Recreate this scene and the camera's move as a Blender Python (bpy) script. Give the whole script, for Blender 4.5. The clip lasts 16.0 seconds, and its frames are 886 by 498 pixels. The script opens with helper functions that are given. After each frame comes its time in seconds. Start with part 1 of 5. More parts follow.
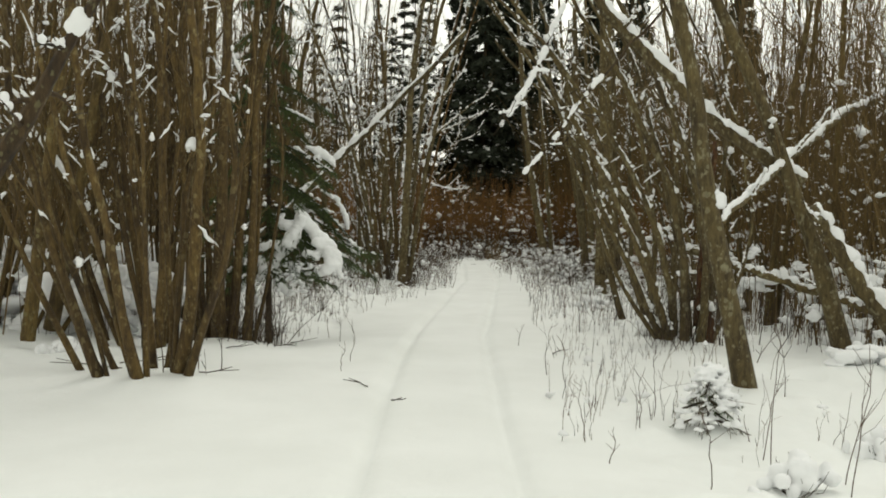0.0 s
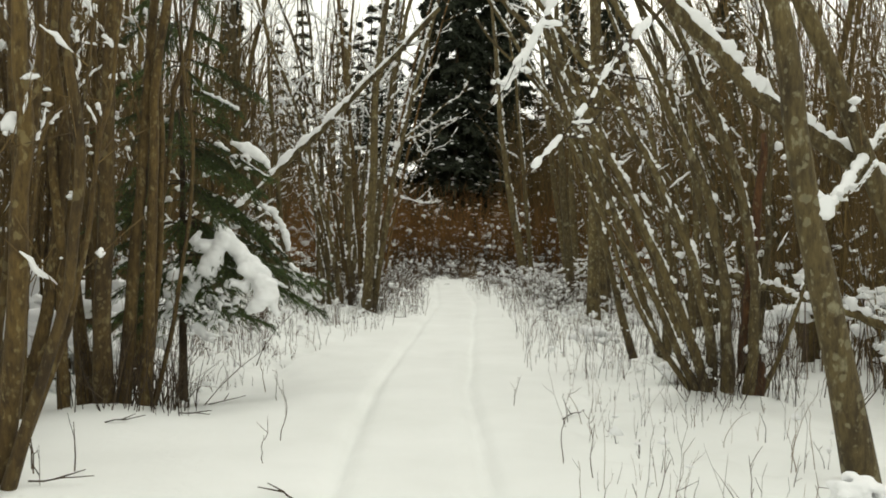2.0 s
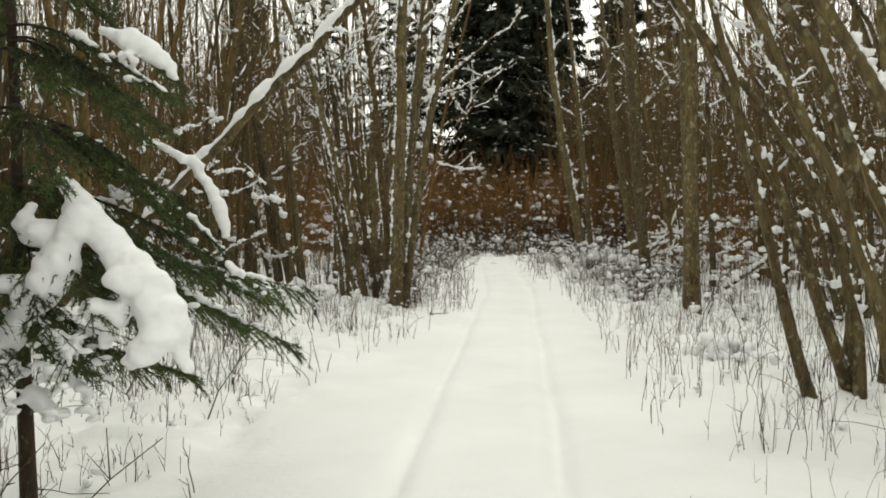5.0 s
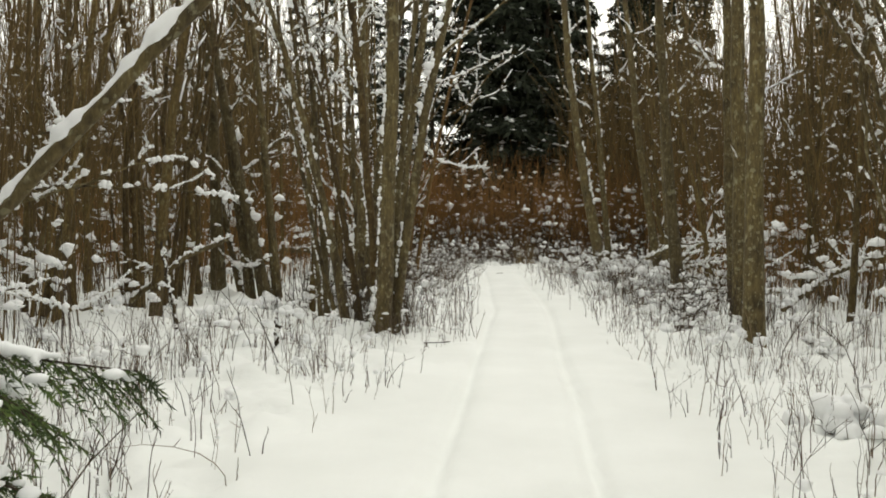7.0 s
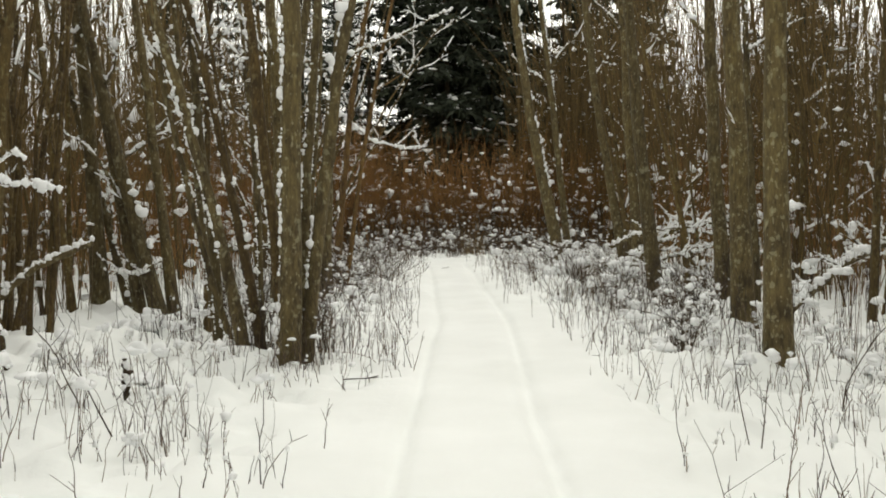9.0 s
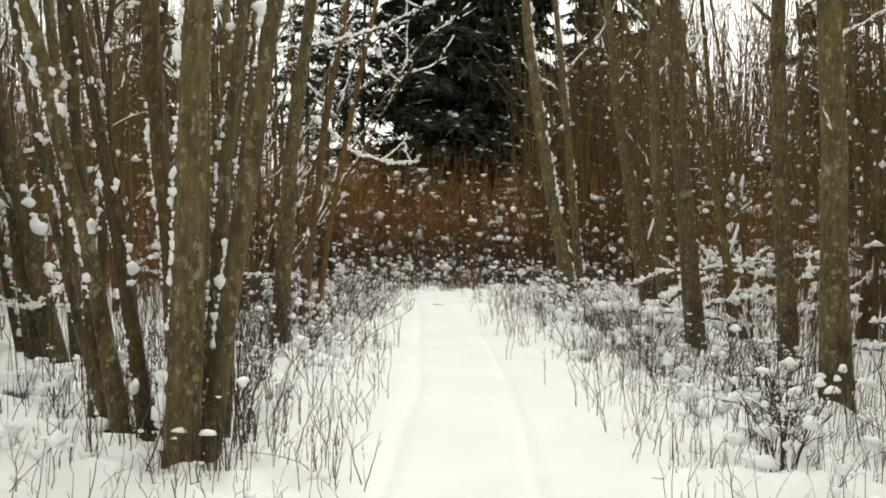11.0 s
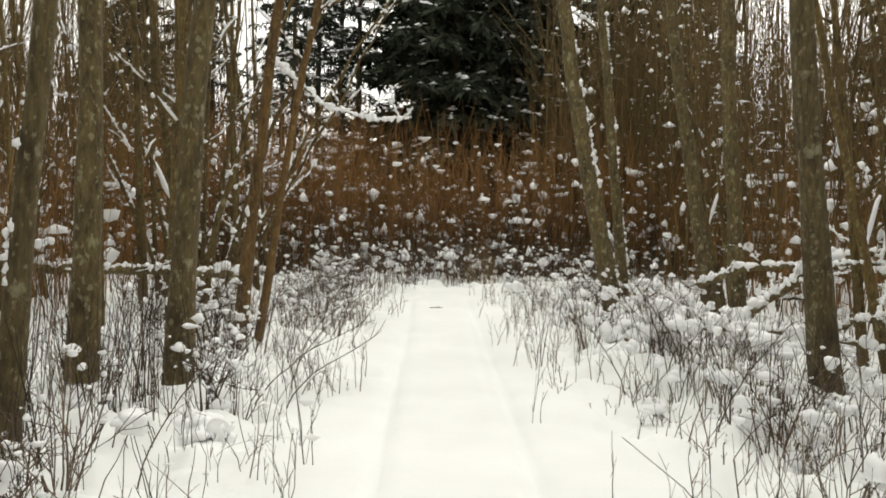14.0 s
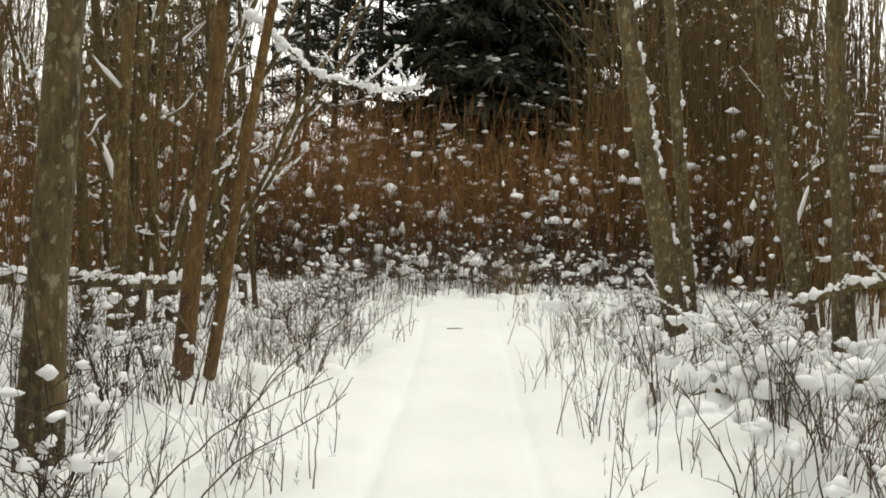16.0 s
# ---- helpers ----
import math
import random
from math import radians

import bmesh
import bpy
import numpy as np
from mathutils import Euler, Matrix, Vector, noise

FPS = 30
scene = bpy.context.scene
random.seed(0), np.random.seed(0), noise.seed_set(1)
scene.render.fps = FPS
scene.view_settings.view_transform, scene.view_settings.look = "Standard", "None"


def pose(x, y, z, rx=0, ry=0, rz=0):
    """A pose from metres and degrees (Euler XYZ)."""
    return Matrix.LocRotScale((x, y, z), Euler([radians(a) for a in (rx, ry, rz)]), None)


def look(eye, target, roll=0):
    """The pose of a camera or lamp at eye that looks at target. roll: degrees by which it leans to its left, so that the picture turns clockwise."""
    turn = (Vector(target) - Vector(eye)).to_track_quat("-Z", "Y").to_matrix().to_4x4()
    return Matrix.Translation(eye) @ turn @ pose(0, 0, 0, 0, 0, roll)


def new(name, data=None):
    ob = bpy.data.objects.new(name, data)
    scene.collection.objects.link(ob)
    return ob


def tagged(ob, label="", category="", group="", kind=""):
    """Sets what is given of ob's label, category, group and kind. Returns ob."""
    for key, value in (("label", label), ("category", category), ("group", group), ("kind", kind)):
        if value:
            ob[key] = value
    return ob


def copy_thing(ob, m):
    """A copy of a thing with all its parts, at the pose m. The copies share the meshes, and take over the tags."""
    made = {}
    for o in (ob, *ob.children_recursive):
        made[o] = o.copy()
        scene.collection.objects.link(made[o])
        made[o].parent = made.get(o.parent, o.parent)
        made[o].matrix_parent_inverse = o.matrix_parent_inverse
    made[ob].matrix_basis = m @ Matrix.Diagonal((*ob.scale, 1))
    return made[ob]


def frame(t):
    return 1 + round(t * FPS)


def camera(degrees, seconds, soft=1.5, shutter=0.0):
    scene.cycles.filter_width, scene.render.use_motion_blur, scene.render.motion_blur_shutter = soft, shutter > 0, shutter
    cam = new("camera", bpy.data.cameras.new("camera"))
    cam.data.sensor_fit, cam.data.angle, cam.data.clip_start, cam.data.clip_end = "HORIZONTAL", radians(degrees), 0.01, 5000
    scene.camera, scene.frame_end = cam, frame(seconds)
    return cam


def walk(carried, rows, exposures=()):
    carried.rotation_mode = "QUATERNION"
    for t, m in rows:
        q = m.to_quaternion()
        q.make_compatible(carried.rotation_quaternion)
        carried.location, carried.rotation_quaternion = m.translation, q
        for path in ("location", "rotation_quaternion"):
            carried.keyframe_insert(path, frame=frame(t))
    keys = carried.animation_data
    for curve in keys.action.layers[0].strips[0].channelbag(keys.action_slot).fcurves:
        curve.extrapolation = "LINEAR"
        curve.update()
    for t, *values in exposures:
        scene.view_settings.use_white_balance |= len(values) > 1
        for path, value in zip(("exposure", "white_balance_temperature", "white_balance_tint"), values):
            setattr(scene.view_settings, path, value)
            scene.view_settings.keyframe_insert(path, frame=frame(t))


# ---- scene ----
cam = camera(51.3, 16.0, soft=1.8)
METRES, EYE, TILT, LEAN, TURN = 24.194, 1.5, 0.0, 0.0, 0.0
ROWS = [
    (0.0, 0.0, 0.0, 0.0, 0.05, -1.68, -1.74),
    (0.5, -0.0014, 0.0296, 0.0015, -0.01, -1.51, -1.18),
    (1.0, -0.0001, 0.0586, 0.0017, -0.85, -1.04, -2.08),
    (1.5, -0.0003, 0.0885, 0.0012, -1.19, -0.81, -2.14),
    (2.0, 0.0008, 0.1172, 0.0012, -1.73, -0.67, -1.32),
    (2.5, 0.0017, 0.1463, 0.0006, -0.87, -1.09, -1.98),
    (3.0, -0.0002, 0.1766, 0.0001, -0.84, -1.44, -1.51),
    (3.5, 0.0002, 0.2087, 0.0009, -0.85, -2.05, -1.11),
    (4.0, -0.0017, 0.2391, 0.0, 0.36, -2.36, -0.68),
    (4.5, -0.001, 0.2702, 0.0001, 0.11, -2.46, 0.04),
    (5.0, -0.0007, 0.302, 0.0009, 0.7, -2.42, -0.3),
    (7.5, -0.001, 0.4563, 0.0002, 0.79, -2.18, -0.93),
    (8.0, 0.0014, 0.4861, 0.0002, -0.48, -3.19, 0.44),
    (8.5, 0.0042, 0.5201, 0.0005, -1.33, -3.24, 0.42),
    (9.0, 0.0075, 0.5533, 0.0012, -2.48, -3.03, 0.64),
    (11.5, 0.021, 0.7204, -0.001, -2.4, -1.22, -1.18),
    (12.0, 0.023, 0.7531, -0.0017, -2.42, -2.03, -0.9),
    (12.5, 0.0279, 0.7842, -0.0022, -3.09, -1.99, 0.28),
    (13.0, 0.0312, 0.8147, -0.0031, -2.64, -2.48, -0.86),
    (13.5, 0.0333, 0.8449, -0.0029, -2.48, -2.65, -0.08),
    (14.0, 0.0367, 0.875, -0.0032, -1.55, -2.4, -1.16),
    (14.5, 0.038, 0.9051, -0.0036, -1.68, -2.36, -0.8),
    (15.0, 0.0417, 0.9348, -0.0048, -0.33, -2.1, -1.09),
    (15.5, 0.0432, 0.9666, -0.0059, -0.21, -2.39, -1.27),
    (16.0, 0.0462, 0.9969, -0.0053, 0.51, -2.43, -1.51),
]
EXPOSURES = [(0.0, -0.27, 6710, 4), (3.5, 0.04, 6710, 5), (6.0, 0.06, 6710, 6), (9.0, 0.17, 6680, 7), (12.0, 0.37, 6680, 9), (16.0, 0.33, 6680, 9)]
walk(cam, [(t, pose(0, 0, EYE, TILT, LEAN, TURN) @ pose(METRES * x, METRES * y, METRES * z, 90 + pitch, roll, yaw)) for t, x, y, z, yaw, pitch, roll in ROWS], EXPOSURES)

# ---- world and light: a bright overcast winter sky ----
world = bpy.data.worlds.new("overcast_sky")
scene.world = world
world.use_nodes = True
wn, wl = world.node_tree.nodes, world.node_tree.links
sky = wn.new("ShaderNodeTexSky")
sky.sky_type, sky.sun_disc = "NISHITA", False
sky.sun_elevation, sky.sun_rotation = radians(32), radians(20)
sky.air_density, sky.dust_density = 1.0, 4.0
grey = wn.new("ShaderNodeHueSaturation")
grey.inputs["Saturation"].default_value = 0.12
cloud = wn.new("ShaderNodeMix")
cloud.data_type = "RGBA"
cloud.inputs["Factor"].default_value = 0.8
cloud.inputs["B"].default_value = (10.2, 10.1, 9.5, 1)
wl.new(sky.outputs[0], grey.inputs["Color"])
wl.new(grey.outputs[0], cloud.inputs["A"])
wl.new(cloud.outputs["Result"], wn["Background"].inputs["Color"])
wn["Background"].inputs["Strength"].default_value = 0.125
sun = new("sun", bpy.data.lights.new("sun", "SUN"))
sun.data.energy, sun.data.angle, sun.data.color = 0.7, radians(25), (1.0, 0.96, 0.9)
sun.matrix_world = look((8, 30, 26), (0, 10, 0))


# ---- materials ----
def material(name):
    m = bpy.data.materials.new(name)
    m.use_nodes = True
    return m, m.node_tree.nodes, m.node_tree.links, m.node_tree.nodes["Principled BSDF"]


def noise_node(n, l, scale, detail=4, rough=0.55, stretch=(1, 1, 1)):
    c, mp, t = n.new("ShaderNodeTexCoord"), n.new("ShaderNodeMapping"), n.new("ShaderNodeTexNoise")
    mp.inputs["Scale"].default_value = stretch
    t.inputs["Scale"].default_value, t.inputs["Detail"].default_value, t.inputs["Roughness"].default_value = scale, detail, rough
    l.new(c.outputs["Object"], mp.inputs["Vector"])
    l.new(mp.outputs[0], t.inputs["Vector"])
    return t


def ramp_node(n, l, source, stops):
    r = n.new("ShaderNodeValToRGB")
    while len(r.color_ramp.elements) < len(stops):
        r.color_ramp.elements.new(0.5)
    for e, (p, c) in zip(r.color_ramp.elements, stops):
        e.position, e.color = p, (*c, 1)
    l.new(source, r.inputs["Fac"])
    return r


def mix_node(n, l, fac, a, b, mode="MIX"):
    x = n.new("ShaderNodeMix")
    x.data_type, x.blend_type = "RGBA", mode
    for key, value in (("Factor", fac), ("A", a), ("B", b)):
        if isinstance(value, (float, int)):
            x.inputs[key].default_value = value
        elif isinstance(value, tuple):
            x.inputs[key].default_value = (*value, 1)
        else:
            l.new(value, x.inputs[key])
    return x.outputs["Result"]


def bump_node(n, l, b, height, strength, distance):
    x = n.new("ShaderNodeBump")
    x.inputs["Strength"].default_value, x.inputs["Distance"].default_value = strength, distance
    l.new(height, x.inputs["Height"])
    l.new(x.outputs[0], b.inputs["Normal"])


def bark(name, dark, mid, light, lichen, patches=0.62, scale=26.0):
    m, n, l, b = material(name)
    grain = noise_node(n, l, scale, 6, 0.65, (1, 1, 0.28))
    spots = noise_node(n, l, 7.0, 5, 0.6, (1, 1, 0.75))
    wash = noise_node(n, l, 1.1, 3)
    base = ramp_node(n, l, grain.outputs["Fac"], ((0.3, dark), (0.52, mid), (0.75, light)))
    tone = ramp_node(n, l, wash.outputs["Fac"], ((0.3, (0.7, 0.68, 0.66)), (0.7, (1.12, 1.12, 1.0))))
    col = mix_node(n, l, 1.0, base.outputs[0], tone.outputs[0], "MULTIPLY")
    small = noise_node(n, l, 24.0, 3, 0.5, (1, 1, 0.6))
    speck = ramp_node(n, l, small.outputs["Fac"], ((0.6, (0, 0, 0)), (0.68, (0.55, 0.55, 0.55))))
    blot = noise_node(n, l, 4.5, 4, 0.6, (1, 1, 0.5))
    blotch = ramp_node(n, l, blot.outputs["Fac"], ((0.34, (0.5, 0.47, 0.43)), (0.5, (1, 1, 1))))
    col = mix_node(n, l, 1.0, col, blotch.outputs[0], "MULTIPLY")
    col = mix_node(n, l, speck.outputs[0], col, lichen)
    mask = ramp_node(n, l, spots.outputs["Fac"], ((patches, (0, 0, 0)), (patches + 0.1, (0.7, 0.7, 0.7))))
    info = n.new("ShaderNodeObjectInfo")
    each = ramp_node(n, l, info.outputs["Random"], ((0.0, (0.78, 0.76, 0.72)), (1.0, (1.2, 1.18, 1.12))))
    col = mix_node(n, l, mask.outputs[0], col, lichen)
    coin, size = n.new("ShaderNodeTexVoronoi"), n.new("ShaderNodeMath")
    coin.inputs["Scale"].default_value = 11.0
    where = n.new("ShaderNodeTexCoord")
    l.new(where.outputs["Object"], coin.inputs["Vector"])
    size.operation = "MULTIPLY_ADD"
    l.new(coin.outputs["Color"], size.inputs[0])
    size.inputs[1].default_value = -0.7
    ragged = n.new("ShaderNodeMath")
    ragged.operation = "MULTIPLY_ADD"
    ragged.inputs[1].default_value = 0.9
    l.new(small.outputs["Fac"], ragged.inputs[0])
    l.new(coin.outputs["Distance"], ragged.inputs[2])
    l.new(ragged.outputs[0], size.inputs[2])
    rings = ramp_node(n, l, size.outputs[0], ((0.12, (0.5, 0.5, 0.5)), (0.2, (0, 0, 0))))
    col = mix_node(n, l, rings.outputs[0], col, tuple(0.9 * v for v in lichen))
    l.new(mix_node(n, l, 1.0, col, each.outputs[0], "MULTIPLY"), b.inputs["Base Color"])
    b.inputs["Roughness"].default_value = 0.9
    bump_node(n, l, b, grain.outputs["Fac"], 0.7, 0.012)
    return m


ALDER_BARK = bark("alder_bark", (0.044, 0.0305, 0.0125), (0.108, 0.082, 0.035), (0.175, 0.142, 0.068), (0.29, 0.275, 0.18), 0.6)
HAZEL_BARK = bark("hazel_bark", (0.036, 0.0212, 0.0066), (0.09, 0.0585, 0.0185), (0.15, 0.102, 0.035), (0.215, 0.18, 0.09), 0.62, 34.0)
DARK_BARK = bark("wet_dark_bark", (0.0144, 0.0097, 0.00456), (0.0433, 0.0272, 0.0122), (0.0906, 0.0611, 0.0274), (0.144, 0.136, 0.0722), 0.66)
ROTTEN_WOOD = bark("rotten_wood", (0.0206, 0.0097, 0.00456), (0.0721, 0.032, 0.0114), (0.134, 0.064, 0.0228), (0.165, 0.126, 0.0684), 0.7, 18.0)
POLE_BARK = bark("pole_bark", (0.05005, 0.03234, 0.01012), (0.121, 0.08294, 0.02761), (0.1969, 0.1419, 0.0506), (0.238, 0.215, 0.109), 0.6, 30.0)
WILLOW_BARK = bark("willow_bark", (0.0618, 0.031, 0.00912), (0.144, 0.0825, 0.0243), (0.227, 0.141, 0.0456), (0.247, 0.204, 0.106), 0.64, 30.0)


def twig_material(name, a, b_, c, low=0.74, high=1.12):
    m, n, l, b = material(name)
    t = noise_node(n, l, 3.0, 3)
    geo = n.new("ShaderNodeNewGeometry")
    base = ramp_node(n, l, geo.outputs["Random Per Island"], ((0.0, a), (0.5, b_), (1.0, c)))
    tone = ramp_node(n, l, t.outputs["Fac"], ((0.3, (low, 0.97 * low, 0.94 * low)), (0.7, (high, high, 0.95 * high))))
    l.new(mix_node(n, l, 1.0, base.outputs[0], tone.outputs[0], "MULTIPLY"), b.inputs["Base Color"])
    b.inputs["Roughness"].default_value = 0.85
    return m


TWIG = twig_material("bare_twigs", (0.07392, 0.04648, 0.01534), (0.1344, 0.0868, 0.02856), (0.1994, 0.1355, 0.04771))
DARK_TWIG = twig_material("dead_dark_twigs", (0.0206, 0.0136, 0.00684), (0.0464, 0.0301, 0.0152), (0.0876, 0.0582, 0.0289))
RED_TWIG = twig_material("red_brown_shoots", (0.138, 0.0684, 0.02172), (0.2484, 0.12, 0.03576), (0.36, 0.1956, 0.06384))
STALK = twig_material("dry_weed_stalks", (0.035, 0.024, 0.019), (0.085, 0.058, 0.045), (0.22, 0.16, 0.1))
STRAW = twig_material("dry_straw", (0.16, 0.11, 0.05), (0.24, 0.17, 0.08), (0.32, 0.24, 0.12))
NEEDLE = twig_material("spruce_needles", (0.022, 0.04, 0.01), (0.046, 0.078, 0.018), (0.1, 0.14, 0.035), 0.4, 1.5)
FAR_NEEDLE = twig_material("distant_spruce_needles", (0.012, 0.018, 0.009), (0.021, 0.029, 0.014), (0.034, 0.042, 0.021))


def snow_material(name, rough_scale, strength, distance, low, high):
    m, n, l, b = material(name)
    fine, broad = noise_node(n, l, rough_scale, 6, 0.6), noise_node(n, l, 0.8, 4)
    base = ramp_node(n, l, broad.outputs["Fac"], ((0.3, low), (0.7, high)))
    l.new(base.outputs[0], b.inputs["Base Color"])
    b.inputs["Roughness"].default_value = 0.75
    bump_node(n, l, b, fine.outputs["Fac"], strength, distance)
    return m


SNOW = snow_material("fresh_snow", 14.0, 0.35, 0.02, (0.785, 0.8, 0.785), (0.855, 0.87, 0.86))
SNOW_CAP = snow_material("lying_snow_on_wood", 40.0, 0.3, 0.008, (0.82, 0.83, 0.84), (0.88, 0.885, 0.89))


# ---- mesh building ----
rng = np.random.default_rng(7)


class Geo:
    """Gathers tubes, lumps and blades, and makes one mesh of them."""

    def __init__(self):
        self.v, self.f, self.count = [], [], 0

    def add(self, verts, faces):
        self.v.append(np.asarray(verts, float).reshape(-1, 3))
        self.f.append(np.asarray(faces) + self.count)
        self.count += len(self.v[-1])

    def tubes(self, P, R, n=5):
        """P: (m, k, 3) centre lines, R: (m, k) radii."""
        P, R = np.asarray(P, float), np.asarray(R, float)
        if P.ndim == 2:
            P, R = P[None], R[None]
        m, k = P.shape[:2]
        T = np.gradient(P, axis=1)
        T /= np.linalg.norm(T, axis=2, keepdims=True) + 1e-9
        ref = np.where(np.abs(T[:, :1, 2:3]) > 0.7, np.array([1.0, 0.0, 0.0]), np.array([0.0, 0.0, 1.0]))
        A = np.cross(T, np.broadcast_to(ref, T.shape))
        A /= np.linalg.norm(A, axis=2, keepdims=True) + 1e-9
        B = np.cross(T, A)
        a = np.linspace(0, 2 * np.pi, n, endpoint=False)
        ring = A[:, :, None] * np.cos(a)[:, None] + B[:, :, None] * np.sin(a)[:, None]
        V = P[:, :, None] + ring * R[:, :, None, None]
        i = np.arange(m)[:, None, None] * k * n + np.arange(k - 1)[None, :, None] * n
        j, j2 = np.arange(n)[None, None], (np.arange(n) + 1)[None, None] % n
        F = np.stack([i + j, i + j2, i + n + j2, i + n + j], -1).reshape(-1, 4)
        base = self.count
        self.add(V, F)
        if n > 3:
            ends = np.concatenate([np.arange(m)[:, None] * k * n + np.arange(n)[::-1], np.arange(m)[:, None] * k * n + (k - 1) * n + np.arange(n)])
            if n == 4:
                self.f.append(ends + base)
            else:
                for q in range(1, n - 1):
                    self.f.append(ends[:, [0, q, q + 1]] + base)
        return self

    def lumps(self, C, S, level=0, rough=0.18):
        """C: (m, 3) centres, S: (m, 3) half sizes."""
        C, S = np.asarray(C, float).reshape(-1, 3), np.asarray(S, float).reshape(-1, 3)
        tv, tf = ICO[level]
        m = len(C)
        turn = rng.uniform(0, 6.28, m)
        c, s = np.cos(turn)[:, None], np.sin(turn)[:, None]
        X = np.stack([tv[:, 0] * c - tv[:, 1] * s, tv[:, 0] * s + tv[:, 1] * c, np.broadcast_to(tv[:, 2], (m, len(tv)))], -1)
        ph = rng.uniform(0, 6.28, (m, 1, 3))
        wave = 1 + rough * (np.sin(3.1 * X[..., :1] + ph[..., :1]) + np.sin(3.7 * X[..., 1:2] + ph[..., 1:2]) + np.sin(4.3 * X[..., 2:3] + ph[..., 2:3])) / 1.6
        V = C[:, None] + X * wave * S[:, None]
        self.add(V, (np.arange(m)[:, None, None] * len(tv) + tf[None]).reshape(-1, 3))
        return self

    def blades(self, O, D, W):
        """Single three-cornered needles: O roots (m, 3), D their reach (m, 3), W their width."""
        side = np.cross(D, rng.normal(size=D.shape))
        side *= (W / (np.linalg.norm(side, axis=1) + 1e-9))[:, None] if np.ndim(W) else W / (np.linalg.norm(side, axis=1, keepdims=True) + 1e-9)
        V = np.stack([O - side, O + side, O + D], 1)
        self.add(V, np.arange(len(O) * 3).reshape(-1, 3))
        return self

    def mesh(self, name, mat, smooth=True):
        me = bpy.data.meshes.new(name)
        V = np.concatenate(self.v) if self.v else np.zeros((0, 3))
        sizes = np.concatenate([np.full(len(f), f.shape[1]) for f in self.f])
        loops = np.concatenate([f.ravel() for f in self.f]).astype(np.int32)
        me.vertices.add(len(V))
        me.vertices.foreach_set("co", V.astype(np.float32).ravel())
        me.loops.add(len(loops))
        me.loops.foreach_set("vertex_index", loops)
        me.polygons.add(len(sizes))
        me.polygons.foreach_set("loop_start", np.concatenate([[0], np.cumsum(sizes)[:-1]]).astype(np.int32))
        me.polygons.foreach_set("loop_total", sizes.astype(np.int32))
        if smooth:
            me.polygons.foreach_set("use_smooth", np.ones(len(sizes), bool))
        me.update(calc_edges=True)
        me.materials.append(mat)
        return me


def ico_template(level):
    bm = bmesh.new()
    bmesh.ops.create_icosphere(bm, subdivisions=level + 1, radius=1.0)
    v = np.array([p.co[:] for p in bm.verts])
    f = np.array([[p.index for p in q.verts] for q in bm.faces])
    bm.free()
    return v, f


ICO = [ico_template(i) for i in range(3)]
ICO.append((np.array([(1, 0, 0), (0, 1, 0), (-1, 0, 0), (0, -1, 0), (0, 0, 1), (0, 0, -0.7)], float),
            np.array([(0, 1, 4), (1, 2, 4), (2, 3, 4), (3, 0, 4), (1, 0, 5), (2, 1, 5), (3, 2, 5), (0, 3, 5)])))


def part(name, geo, mat, parent, label="", smooth=True, kind=""):
    ob = new(name, geo.mesh(name, mat, smooth))
    ob.parent = parent
    return tagged(ob, label, kind=kind)


def thing(name, x, y, z, label, category, group="", kind=""):
    ob = new(name)
    ob.empty_display_size = 0.2
    ob.location = (x, y, z)
    return tagged(ob, label, category, group, kind)


# ---- the lie of the land ----
LATTICE = np.random.default_rng(3).uniform(-1, 1, (256, 256))


def rolling(x, y, size):
    """Smooth value noise with lumps of that size, from -1 to 1."""
    u, w = np.asarray(x, float) / size + 100, np.asarray(y, float) / size + 100
    i, j = np.floor(u).astype(int), np.floor(w).astype(int)
    a, b = u - i, w - j
    a, b = a * a * (3 - 2 * a), b * b * (3 - 2 * b)
    q = lambda p, r: LATTICE[p % 256, r % 256]
    return (q(i, j) * (1 - a) + q(i + 1, j) * a) * (1 - b) + (q(i, j + 1) * (1 - a) + q(i + 1, j + 1) * a) * b


def middle(y):
    """The path's middle line: straight at first, veering right, and bending right at the end."""
    y = np.asarray(y, float)
    return np.interp(y, [-10, 7, 12.5, 19, 26, 34, 40], [-0.05, 0.0, 0.12, 0.6, 1.1, 1.25, 1.3]) + np.where(y > 37, 0.3 * np.clip(y - 37, 0, 8) ** 1.6, 0)


def left_edge(y):
    return 0.24 * rolling(y, np.asarray(y) * 0 + 5, 0.9) + np.interp(y, [-10, 9, 13, 17, 20, 22, 26, 30, 34, 39, 42], [-6, -3.6, -1.7, -1.3, -1.1, -0.95, -0.98, -1.0, -0.9, -1.1, -1.2])


def right_edge(y):
    return 0.24 * rolling(y, np.asarray(y) * 0 + 9, 0.9) + np.interp(y, [-10, 4, 8, 14, 20, 26, 30, 34, 38, 42], [1.2, 1.2, 1.24, 1.5, 1.35, 1.1, 1.05, 0.9, 1.0, 1.0])


